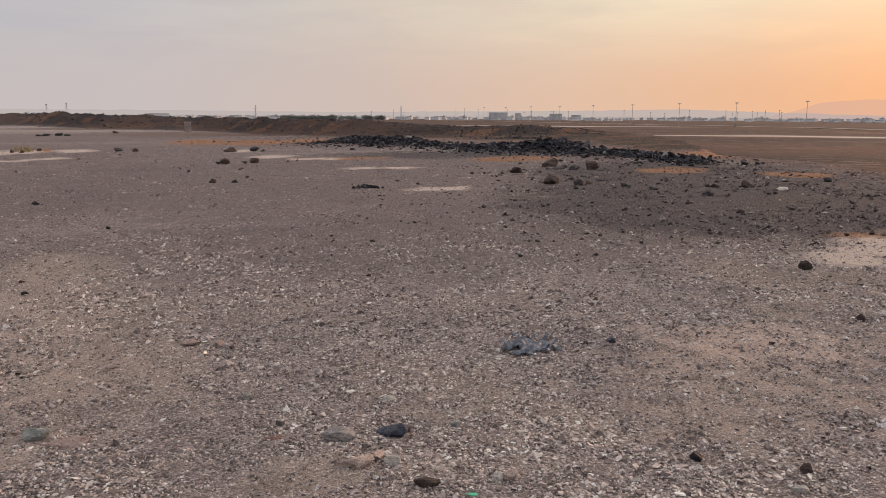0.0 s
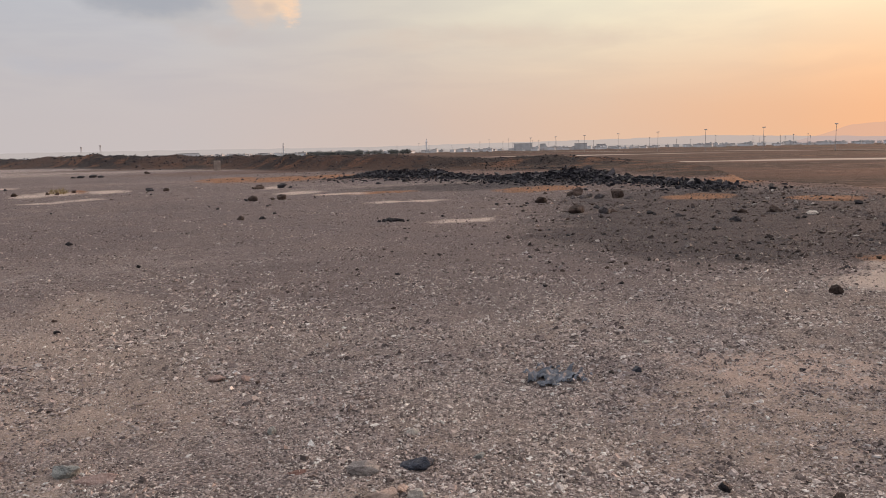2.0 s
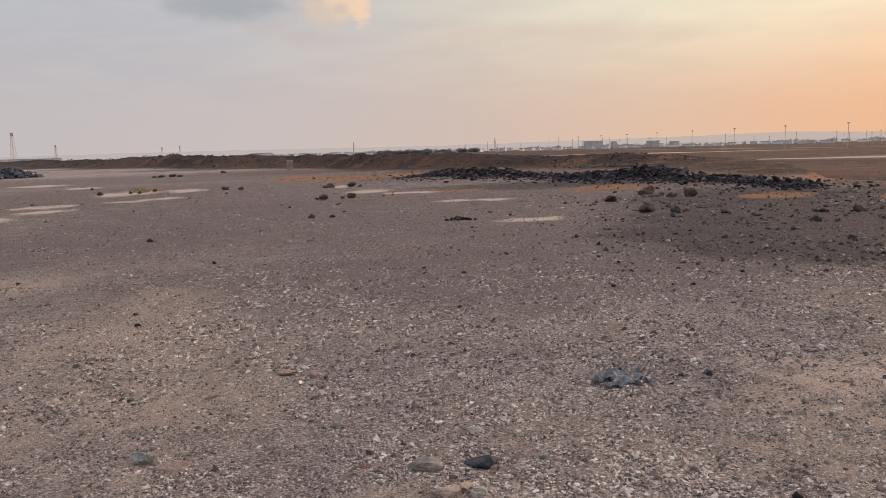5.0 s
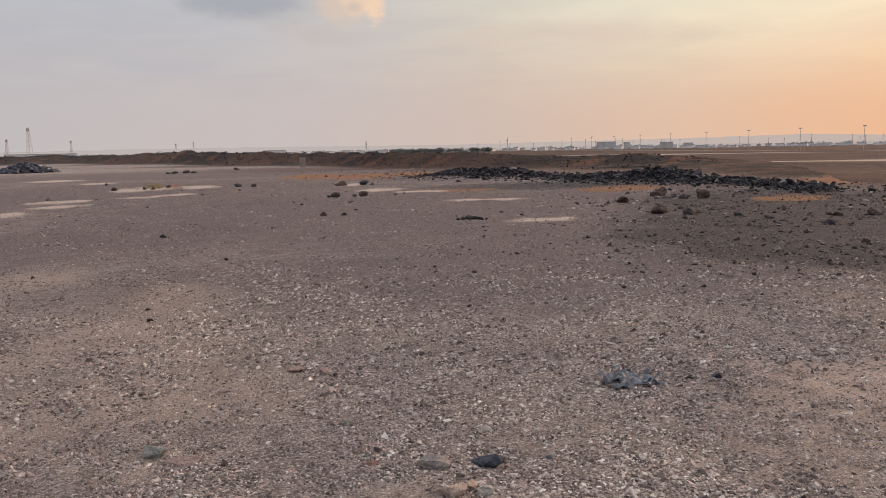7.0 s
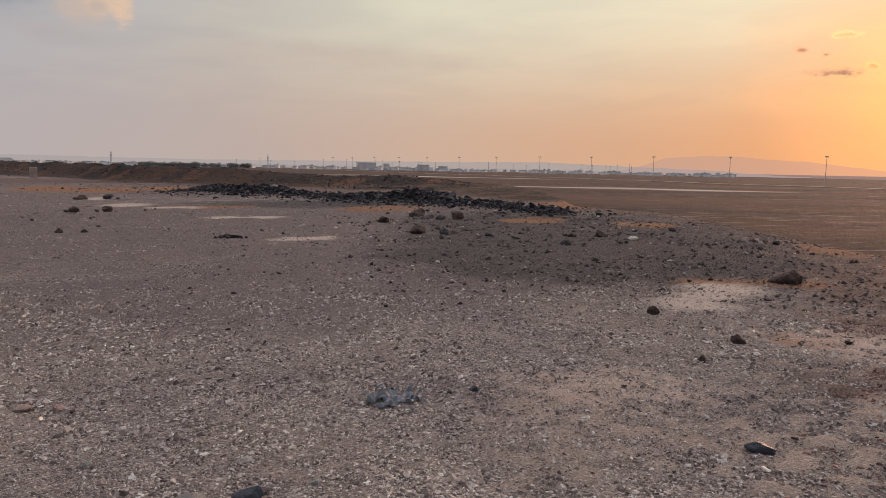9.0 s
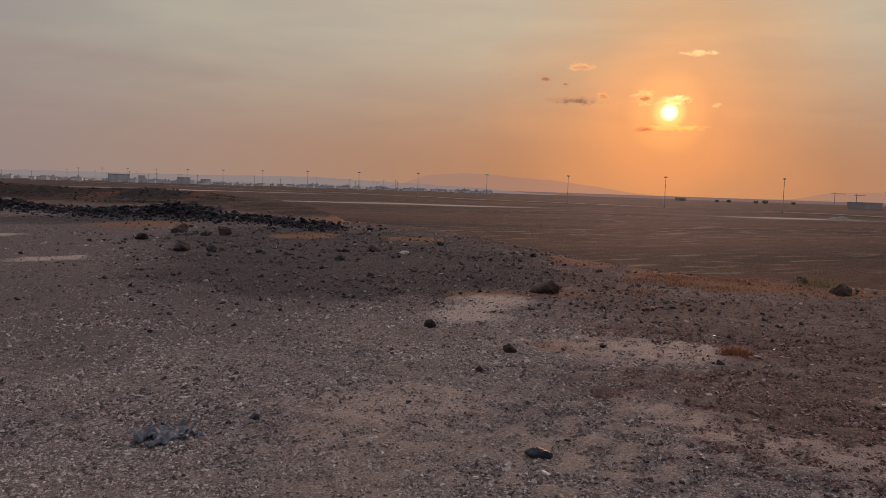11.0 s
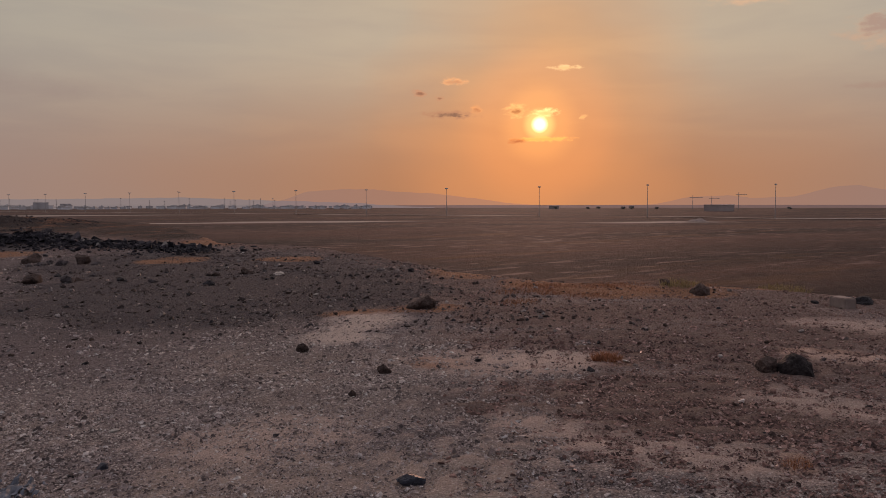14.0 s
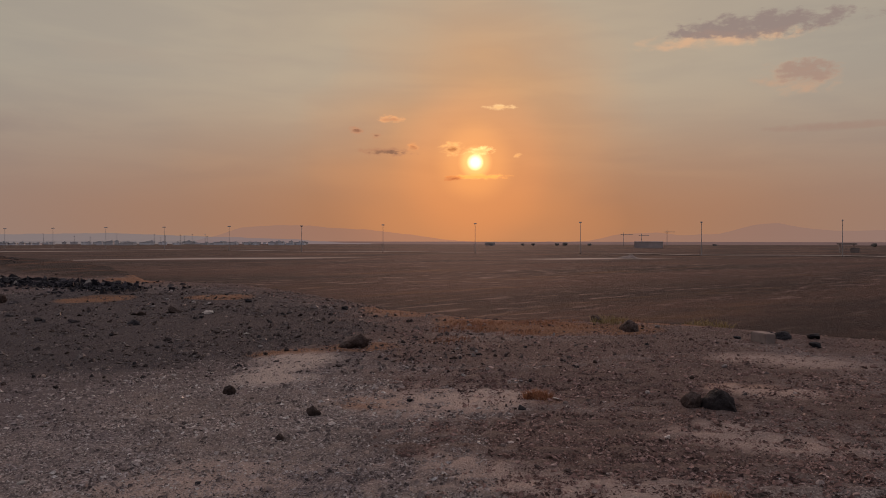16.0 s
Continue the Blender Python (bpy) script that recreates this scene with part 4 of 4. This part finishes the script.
def dry_litter():
    """Short dry stalks lying flat where the soil is sandy."""
    rng = np.random.default_rng(24)
    n = 34000
    r = 2.5 * (11 / 2.5) ** rng.uniform(0, 1, n)
    a = np.radians(rng.uniform(-76, 43, n))
    xy = np.stack([-np.sin(a) * r, np.cos(a) * r], -1)
    k = patch_value(xy[:, 0], xy[:, 1], PATCHES["tan"]) > rng.uniform(0.1, 1.4, n)
    stalk = (np.array([(0.5, 0.05, 0), (-0.5, 0.05, 0), (-0.5, -0.05, 0), (0.5, -0.05, 0), (0.0, 0.0, 0.12)], float), FLAKE[1])
    rng2 = np.random.default_rng(25)
    size = rng2.uniform(0.014, 0.036, int(k.sum()))
    chips("dry_litter", xy[k], size, LITTER, "short dry straw-coloured stalks lying on sandy gravel", "dry litter", (0.8, 1.2), 0.12, None, 26, stalk, 0.012)


dry_litter()


def bank_clods():
    rng = np.random.default_rng(41)
    n = 6000
    a = rng.uniform(-12, 46, n)
    r = np.interp(a, [b[0] for b in BANK], [b[1] for b in BANK]) * rng.normal(0.965, 0.035, n)
    a[:300], r[:300] = rng.normal(-5.2, 1.9, 300), rng.normal(52, 1.2, 300)
    a[300:520], r[300:520] = rng.normal(13, 3.5, 220), rng.normal(54, 5, 220)
    xy = np.stack([-np.sin(np.radians(a)) * r, np.cos(np.radians(a)) * r], -1)
    size = np.clip(rng.lognormal(-2.35, 0.5, n), 0.04, 0.32) * np.clip(r / 75, 0.8, 1.6)
    chips("spoil_clods", xy, size, RUBBLE, "dark clods and stones on the spoil bank", "rubble", (0.4, 0.9), 0.1, None, 42)


bank_clods()


def debris_field():
    """Dark broken stone between the boulder cluster and the lip of the slope."""
    rng = np.random.default_rng(51)
    n = 11000
    a, r = np.radians(rng.normal(-27, 14, n)), rng.uniform(9, 29, n)
    xy = np.stack([-np.sin(a) * r, np.cos(a) * r], -1)
    edge = np.interp(np.degrees(a), [e[0] for e in EDGE], [e[1] for e in EDGE])
    keep = (r < edge + 1) & (rough(xy[:, 0], xy[:, 1], 1.6, 8) > rng.uniform(-0.9, 0.7, n)) & (patch_value(xy[:, 0], xy[:, 1], PATCHES["pale"]) < 0.3)
    size = np.clip(rng.lognormal(-3.25, 0.6, n), 0.016, 0.009 * r)
    chips("debris_stones", xy[keep], size[keep], DEBRIS, "dark broken stones and grey rubble strewn near the slope", "rubble", (0.35, 0.8), 0.1, None, 52)


debris_field()


def stray_chips():
    """Coarser chips that stand out of the gravel, pale near by and dark further off."""
    rng = np.random.default_rng(61)
    n = 1500
    r = 2.6 * (8.5 / 2.6) ** rng.uniform(0, 1, n)
    a = np.radians(rng.uniform(-78, 48, n))
    xy = np.stack([-np.sin(a) * r, np.cos(a) * r], -1)
    size = np.clip(rng.lognormal(-3.7, 0.35, n), 0.014, 0.06) * (0.8 + 0.04 * r)
    keep = (rough(xy[:, 0], xy[:, 1], 0.9, 4) > rng.uniform(-1.0, 0.6, n)) & (patch_value(xy[:, 0], xy[:, 1], PATCHES["pale"]) < 0.5)
    chips("coarse_chips", xy[keep], size[keep], PEBBLE, "coarse angular stone chips among finer gravel", "gravel", (0.3, 0.9), 0.0, None, 62, PLATE)
    n = 1300
    r = 6.0 * (60 / 6.0) ** rng.uniform(0, 1, n)
    a = np.radians(rng.uniform(-60, 46, n))
    xy = np.stack([-np.sin(a) * r, np.cos(a) * r], -1)
    edge = np.interp(np.degrees(a), [e[0] for e in EDGE], [e[1] for e in EDGE])
    size = np.clip(rng.lognormal(-3.65, 0.4, n), 0.014, 0.07) * (0.55 + 0.03 * r)
    keep = (r < edge) & (rough(xy[:, 0], xy[:, 1], 2.4, 9) > rng.uniform(-1.0, 0.7, n))
    chips("dark_chips", xy[keep], size[keep], DEBRIS, "dark stone chips dotted over the gravel", "gravel", (0.35, 0.85), 0.05, None, 63, PLATE)


stray_chips()


def slope_clods():
    """Rough red-brown clods and chips on the ground towards the slope."""
    rng = np.random.default_rng(71)
    n = 6500
    r = 2.8 * (14.5 / 2.8) ** rng.uniform(0, 1, n)
    a = np.radians(rng.uniform(-80, -31, n))
    xy = np.stack([-np.sin(a) * r, np.cos(a) * r], -1)
    size = np.clip(rng.lognormal(-3.85, 0.45, n), 0.012, 0.012 + 0.006 * r)
    keep = (rough(xy[:, 0], xy[:, 1], 0.8, 2) > rng.uniform(-1.0, 0.5, n)) & (patch_value(xy[:, 0], xy[:, 1], PATCHES["pink"]) < rng.uniform(0.2, 1.1, n))
    keep &= rng.uniform(0, 1, n) < np.clip((np.degrees(-a) - 31) / 14, 0, 1) * np.clip((r - 2.8) / 1.6, 0.05, 1)
    chips("slope_clods", xy[keep], size[keep], DARK_BACKLIT_PEBBLE, "rough red-brown clods and chips near the slope", "gravel", (0.4, 1.0), 0.1, None, 72, PLATE)


slope_clods()


def scatter_stones():
    rng = np.random.default_rng(31)
    n = 0
    while n < 230:
        if n % 3:
            a, r = rng.uniform(-62, -4), rng.uniform(8, 27)
        else:
            a, r = rng.uniform(-75, 42), rng.uniform(5, 45) 
        x, y = -math.sin(math.radians(a)) * r, math.cos(math.radians(a)) * r
        if r > np.interp(a, [e[0] for e in EDGE], [e[1] for e in EDGE]) - 0.3 or float(patch_value(np.array([x]), np.array([y]), PATCHES["pale"])[0]) > 0.5:
            continue
        s = float(np.clip(rng.lognormal(-0.1, 0.45), 0.4, 2.4)) * (0.04 + 0.003 * r)
        s = min(s, 0.02 + 0.0055 * r)
        mat = (BLACK, BROWN, BROWN, GREY, BLACK, TAN, BLACK)[n % 7]
        tone = {"black_slag": "black", "brown_basalt": "dark brown", "grey_stone": "grey", "tan_stone": "tan"}[mat.name]
        stone(tone.split()[-1] + "_stone", x, y, s, mat, "small " + tone + " stone lying loose on gravel", 0.6, 0.75, None, n, "scattered stones", detail=2)
        n += 1


scatter_stones()


# ---- dry plants ----
def tuft(name, x, y, radius, height, mat, label, blades=160, seed=1, category="dry grass"):
    rng = np.random.default_rng(seed)
    verts, faces = [], []
    for i in range(blades):
        r, a = radius * math.sqrt(rng.uniform(0, 1)), rng.uniform(0, 6.283)
        px, py = r * math.cos(a), r * math.sin(a)
        b = rng.uniform(0, 6.283)
        lean = rng.uniform(0.2, 0.9) * height
        h = height * rng.uniform(0.4, 1.0) * (1 - 0.4 * r / radius)
        wd = 0.0022 + height * rng.uniform(0.008, 0.02)
        k = len(verts)
        dx, dy = math.cos(b), math.sin(b)
        verts += [(px - dy * wd, py + dx * wd, -0.01), (px + dy * wd, py - dx * wd, -0.01), (px + dx * lean * 0.4 + dy * wd * 0.7, py + dy * lean * 0.4 - dx * wd * 0.7, h * 0.6),
                  (px + dx * lean * 0.4 - dy * wd * 0.7, py + dy * lean * 0.4 + dx * wd * 0.7, h * 0.6), (px + dx * lean, py + dy * lean, h), (px + dx * lean + wd * 0.2, py + dy * lean, h)]
        faces += [(k, k + 1, k + 2, k + 3), (k + 3, k + 2, k + 5, k + 4)]
    ob = new(name, mesh_from(name, verts, faces, mat, 4))
    ob.location = at(x, y)
    return tagged(ob, label, category, kind="stuff")


tuft("dry_tuft", 5.74, 5.04, 0.14, 0.12, STRAW, "low rust-coloured dry grass tuft on pale soil", 420, 1)
tuft("dry_shrub", -20.9, 37.2, 0.45, 0.5, YELLOW, "small yellowish dry shrub on a pale patch", 140, 2, "shrub")
tuft("dry_tuft", 12.7, 7.05, 0.42, 0.22, YELLOW, "yellow-green dry grass clump at the slope's lip", 240, 3)
tuft("dry_tuft", 11.3, 8.2, 0.34, 0.2, YELLOW, "yellow-green dry grass clump beside a boulder", 200, 4)
tuft("dry_tuft", 4.4, 2.4, 0.1, 0.04, STRAW, "small rust-coloured dry tuft on sandy gravel", 110, 5)
_rng = np.random.default_rng(77)
for i in range(26):
    tuft("dry_tuft", 9.6 + _rng.normal(0, 0.9), 9.2 + _rng.normal(0, 0.55), 0.34, 0.07, STRAW, "low rust-brown dry tuft among stones at the slope", 130, 10 + i)["group"] = "tufts on the slope"


# ---- low plain: road, lamp posts, sheds ----
LAMP0, LAMP_STEP = Vector((267.8, 151.0)), Vector((-17.6, 45.03))


def build_road():
    side = Vector((LAMP_STEP.y, -LAMP_STEP.x)).normalized()
    verts, faces = [], []
    for i in range(-60, 170):
        c = LAMP0 + LAMP_STEP * (i * 0.1)
        for s in (4.5, 12.5):
            q = c + side * s
            verts.append((q.x, q.y, float(ground_height(q.x, q.y)) + 0.25))
    for i in range(len(verts) // 2 - 1):
        faces.append((2 * i, 2 * i + 1, 2 * i + 3, 2 * i + 2))
    tagged(new("road", mesh_from("road", verts, faces, ASPHALT, 4)), "pale dusty road across the plain", "road", kind="structure")


build_road()


def lamp_post(place, turn):
    t = thing("street_lamp", place, "tall double-arm street lamp on a steel pole", "street lamp", "street lamps along the road", turn)
    bm = bmesh.new()
    add_rod(bm, (0, 0, 0), (0, 0, 13.0), 0.15, 0.09)
    part("pole", bm, STEEL, t)
    bm = bmesh.new()
    add_box(bm, (0.6, 0.6, 0.35), (0, 0, 0.15))
    part("base", bm, CONCRETE, t)
    for s in (-1, 1):
        bm = bmesh.new()
        add_rod(bm, (0, 0, 12.7), (s * 0.5, 0, 13.15), 0.06, 0.05, 6)
        a = part("arm", bm, STEEL, t)
        bm = bmesh.new()
        add_box(bm, (0.9, 0.6, 0.5), (s * 0.55, 0, 13.2), 0, 0.7)
        part("lamp_head", bm, STEEL, a)
    return t


first_lamp = None
for i in range(-2, 15):
    q = LAMP0 + LAMP_STEP * i
    p = at(q.x, q.y, 0.05)
    if first_lamp is None:
        first_lamp = lamp_post(p, 21)
    else:
        copy_thing(first_lamp, pose(*p, 0, 0, 21))


def polar(a, r):
    """A place at azimuth a, to the right of north, and distance r."""
    return math.sin(radians(a)) * r, math.cos(radians(a)) * r


def low_building(a, r, width, depth, height, label, name="town_house", mat=None, group="houses of the town", turn=None, extra=False):
    x, y = polar(a, r)
    t = thing(name, at(x, y, 0.3), label, "building", group, -a if turn is None else turn)
    bm = bmesh.new()
    add_box(bm, (width, depth, height), (0, 0, height / 2))
    part("wall", bm, mat or WALL, t)
    bm = bmesh.new()
    add_box(bm, (width + 0.5, depth + 0.5, 0.5), (0, 0, height + 0.25))
    if extra:
        add_box(bm, (width * 0.25, depth * 0.4, 1.5), (width * 0.2, 0, height + 1.2))
    part("roof", bm, ROOF, t)
    return t


def town():
    rng = random.Random(5)
    for i in range(300):
        a = rng.uniform(-36, 31)
        r = rng.uniform(950, 1160)
        low_building(a, r, rng.uniform(4, 11), rng.uniform(6, 10), rng.choice((2.2, 2.6, 3.0, 3.4, 4.4)), "flat-roofed pale town house in the hazy distance", extra=rng.random() < 0.5, turn=-a + rng.uniform(-30, 30))
    low_building(4.1, 1000, 24, 16, 9.5, "grey multi-storey block in the distant town", "apartment_block", DARKWALL)
    low_building(5.6, 1000, 8, 10, 8.5, "narrow grey tower block in the distant town", "apartment_block", DARKWALL)
    low_building(8.4, 1000, 16, 16, 8, "grey multi-storey block in the distant town", "apartment_block", DARKWALL)
    low_building(9.9, 1010, 12, 14, 6.5, "low grey block in the distant town", "apartment_block", DARKWALL)
    low_building(-20.6, 900, 22, 16, 6.2, "long white shed in the distance", "white_shed", None)
    low_building(-36.2, 800, 60, 20, 6.5, "long low white shed beyond the spoil bank", "white_shed", None)
    low_building(56.9, 620, 22, 14, 5.0, "dark unfinished block on the far plain", "unfinished_block", SITE, "")
    low_building(45.1, 900, 12, 10, 3.4, "small dark building on the far plain", "farm_building", SITE, "")


town()


def minaret(a, r, h):
    t = thing("minaret", at(*polar(a, r)), "slender pale minaret in the distant town", "minaret")
    bm = bmesh.new()
    add_rod(bm, (0, 0, 0), (0, 0, h * 0.75), 1.3, 1.1, 10)
    add_rod(bm, (0, 0, h * 0.75), (0, 0, h * 0.92), 0.8, 0.8, 10)
    part("shaft", bm, WALL, t)
    bm = bmesh.new()
    add_rod(bm, (0, 0, h * 0.73), (0, 0, h * 0.77), 1.9, 1.9, 10)
    part("balcony", bm, WALL, t)
    bm = bmesh.new()
    add_rod(bm, (0, 0, h * 0.92), (0, 0, h), 0.9, 0.05, 10)
    part("spire", bm, ROOF, t)


def roof_mast(a, r, h):
    t = thing("radio_mast", at(*polar(a, r)), "thin steel mast above the distant roofs", "mast", "masts over the town")
    bm = bmesh.new()
    add_rod(bm, (0, 0, 0), (0, 0, h), 0.3, 0.16, 6)
    part("pole", bm, STEEL, t)
    bm = bmesh.new()
    add_box(bm, (1.3, 0.8, 0.7), (0, 0, h), 0, 0.7)
    part("lamp_head", bm, STEEL, t)


_r3 = random.Random(15)
for i in range(26):
    roof_mast(_r3.uniform(-6, 24), _r3.uniform(930, 1040), _r3.uniform(9, 13.5))

minaret(-3.2, 1050, 19)
minaret(-13.9, 1050, 18)


def lattice_tower(a, r, h, label):
    t = thing("lattice_tower", at(*polar(a, r)), label, "tower")
    bm = bmesh.new()
    wide, slim, n = h * 0.075, h * 0.018, 9
    for i in range(n):
        z0, z1 = h * i / n, h * (i + 1) / n
        w0, w1 = wide + (slim - wide) * i / n, wide + (slim - wide) * (i + 1) / n
        c0 = [(w0, w0, z0), (-w0, w0, z0), (-w0, -w0, z0), (w0, -w0, z0)]
        c1 = [(w1, w1, z1), (-w1, w1, z1), (-w1, -w1, z1), (w1, -w1, z1)]
        for k in range(4):
            add_rod(bm, c0[k], c1[k], 0.13, 0.13, 4)
            add_rod(bm, c0[k], c1[(k + 1) % 4], 0.06, 0.06, 4)
            add_rod(bm, c1[k], c1[(k + 1) % 4], 0.06, 0.06, 4)
    part("frame", bm, STEEL, t)
    bm = bmesh.new()
    for s in (-1, 1):
        add_rod(bm, (s * h * 0.035, 0, h * 0.9), (s * h * 0.035, 0, h), 0.5, 0.5, 6)
    part("antenna", bm, STEEL, t)


lattice_tower(-36.85, 800, 31, "tall grey lattice radio tower in the distance")
lattice_tower(-38.15, 1000, 24, "thin lattice mast in the distance")
lattice_tower(-34.35, 1000, 22, "thin lattice mast in the distance")
lattice_tower(-26.4, 1300, 22, "thin lattice mast behind the spoil bank")
lattice_tower(-27.6, 1300, 20, "thin lattice mast behind the spoil bank")


def tower_crane(a, r, h, jib, turn):
    t = thing("tower_crane", at(*polar(a, r)), "small tower crane on a far building site", "crane", "far cranes", turn)
    bm = bmesh.new()
    add_box(bm, (0.5, 0.5, h), (0, 0, h / 2))
    part("mast", bm, STEEL, t)
    bm = bmesh.new()
    add_box(bm, (jib, 0.5, 0.5), (jib * 0.25, 0, h))
    add_rod(bm, (0, 0, h), (0, 0, h + 3), 0.4, 0.1, 4)
    part("jib", bm, STEEL, t)


tower_crane(55.1, 900, 13, 14, -56)
tower_crane(56.4, 900, 12, 12, -30)
tower_crane(58.2, 900, 16, 12, -70)


def tree(a, r, h, seed, wide=1.0):
    rng = np.random.default_rng(seed)
    t = thing("tree", at(*polar(a, r), 0.2), "dark rounded tree on the far edge of the plain", "tree", "far trees")
    bm = bmesh.new()
    add_rod(bm, (0, 0, 0), (0, 0, h * 0.55), h * 0.05, h * 0.025, 6)
    for k in range(4):
        b = k * 1.6 + seed
        add_rod(bm, (0, 0, h * 0.4), (math.cos(b) * h * 0.25, math.sin(b) * h * 0.25, h * 0.7), h * 0.02, h * 0.008, 5)
    part("trunk", bm, BARK, t)
    n = 420
    v = rng.normal(0, 1, (n, 3))
    v /= np.linalg.norm(v, axis=1, keepdims=True)
    v *= rng.uniform(0.3, 1, (n, 1)) ** 0.5
    v *= 1 + 0.3 * np.sin(v[:, :1] * 5 + seed) * np.cos(v[:, 1:2] * 4)
    c = v * (h * 0.45 * wide, h * 0.45 * wide, h * 0.42) + (0, 0, h * 0.5)
    d = rng.normal(0, h * 0.06, (n, 4, 3))
    me = mesh_from("crown", (c[:, None] + d).reshape(-1, 3), (np.arange(n)[:, None] * 4 + np.arange(4)).reshape(-1, 4), LEAF, 4)
    ob = new("crown", me)
    ob.parent = t


_r2 = random.Random(8)
for i in range(44):
    tree(-12.2 + 7.6 * _r2.random(), 900 + 60 * _r2.random(), _r2.uniform(3.6, 6.6), i, 1.7)
for i in range(14):
    tree(-30 + 8 * _r2.random(), 900 + 60 * _r2.random(), _r2.uniform(3.5, 6), 40 + i, 2.0)
for a, h in ((45.2, 3.0), (47.6, 3.0), (48.4, 3.4), (50.2, 3.4), (50.8, 4.2), (52.6, 3.2), (61.5, 3), (71.5, 4), (72.5, 5), (73.4, 4)):
    tree(a, 860, h, int(a * 10), 1.6)


def fuel_canopy(a, r):
    t = thing("canopy", at(*polar(a, r)), "small flat-roofed roadside canopy near a lamp post", "canopy", "", -a)
    bm = bmesh.new()
    add_box(bm, (9, 5, 0.7), (0, 0, 4.4))
    part("roof", bm, CONCRETE, t)
    for s in (-3, 3):
        bm = bmesh.new()
        add_rod(bm, (s, 0, 0), (s, 0, 4.1), 0.25, 0.25, 8)
        part("post", bm, STEEL, t)
    bm = bmesh.new()
    add_box(bm, (4, 3, 2.6), (3.5, 1, 1.3))
    part("kiosk", bm, CONCRETE, t)


fuel_canopy(69.9, 420)


def spoil_mound(a, r, width, h):
    bm = bmesh.new()
    bmesh.ops.create_grid(bm, x_segments=24, y_segments=14, size=0.5)
    for v in bm.verts:
        d = math.hypot(v.co.x * 2, v.co.y * 2)
        v.co.z = h * max(0, 1 - d) * (1 + 0.5 * noise.noise(v.co * 5)) - 0.05
        v.co.x, v.co.y = v.co.x * width, v.co.y * width * 0.5
    me = bpy.data.meshes.new("spoil_mound")
    bm.to_mesh(me)
    bm.free()
    me.materials.append(CONCRETE)
    ob = new("spoil_mound", me)
    ob.matrix_world = pose(*at(*polar(a, r)), 0, 0, -a)
    tagged(ob, "low pale spoil mound beside the road on the plain", "mound")


spoil_mound(55.5, 238, 8, 1.3)


# ---- far hills and town haze, as glowing see-through sheets ----
def far_hills(name, points, r, mat, label):
    """A ridge along azimuths, with crest elevations in degrees."""
    verts, faces = [], []
    a0, a1 = points[0][0], points[-1][0]
    n = 220
    for i in range(n + 1):
        a = a0 + (a1 - a0) * i / n
        e = np.interp(a, [p[0] for p in points], [p[1] for p in points]) + 0.05 * noise.noise(Vector((a * 0.9, r, 0))) + 0.03 * noise.noise(Vector((a * 3.1, r, 2)))
        x, y = polar(a, r)
        verts += [(x, y, -6), (x, y, 1.6 + r * math.tan(radians(max(e, -0.2))))]
    for i in range(n):
        faces.append((2 * i, 2 * i + 2, 2 * i + 3, 2 * i + 1))
    tagged(new(name, mesh_from(name, verts, faces, mat, 4)), label, "hills", kind="structure")


HILL_A = far_hill_material("hill_haze_glow", lin(158, 132, 126, 1.75), 0.42)
TOWN_HAZE = far_hill_material("town_haze_glow", lin(192, 182, 177, 1.0), 0.85)
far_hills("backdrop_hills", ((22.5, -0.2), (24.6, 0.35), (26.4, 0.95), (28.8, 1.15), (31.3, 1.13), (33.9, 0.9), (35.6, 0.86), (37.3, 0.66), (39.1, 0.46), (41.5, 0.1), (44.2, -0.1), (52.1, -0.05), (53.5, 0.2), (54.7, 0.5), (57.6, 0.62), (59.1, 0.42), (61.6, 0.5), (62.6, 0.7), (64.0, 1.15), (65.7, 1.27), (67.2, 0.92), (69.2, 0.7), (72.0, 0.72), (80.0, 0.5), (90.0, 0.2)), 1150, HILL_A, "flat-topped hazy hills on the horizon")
# An added haze band that glows and hides the plain behind the town.
far_hills("backdrop_haze", ((-60.0, 0.2), (-40.0, 0.2), (-30.0, 0.3), (-20.0, 0.28), (-8.0, 0.22), (0.0, 0.3), (10.0, 0.38), (14.0, 0.45), (18.0, 0.5), (22.0, 0.35), (30.0, 0.1), (36.0, -0.3)), 1185, TOWN_HAZE, "glowing pale haze band behind the town")
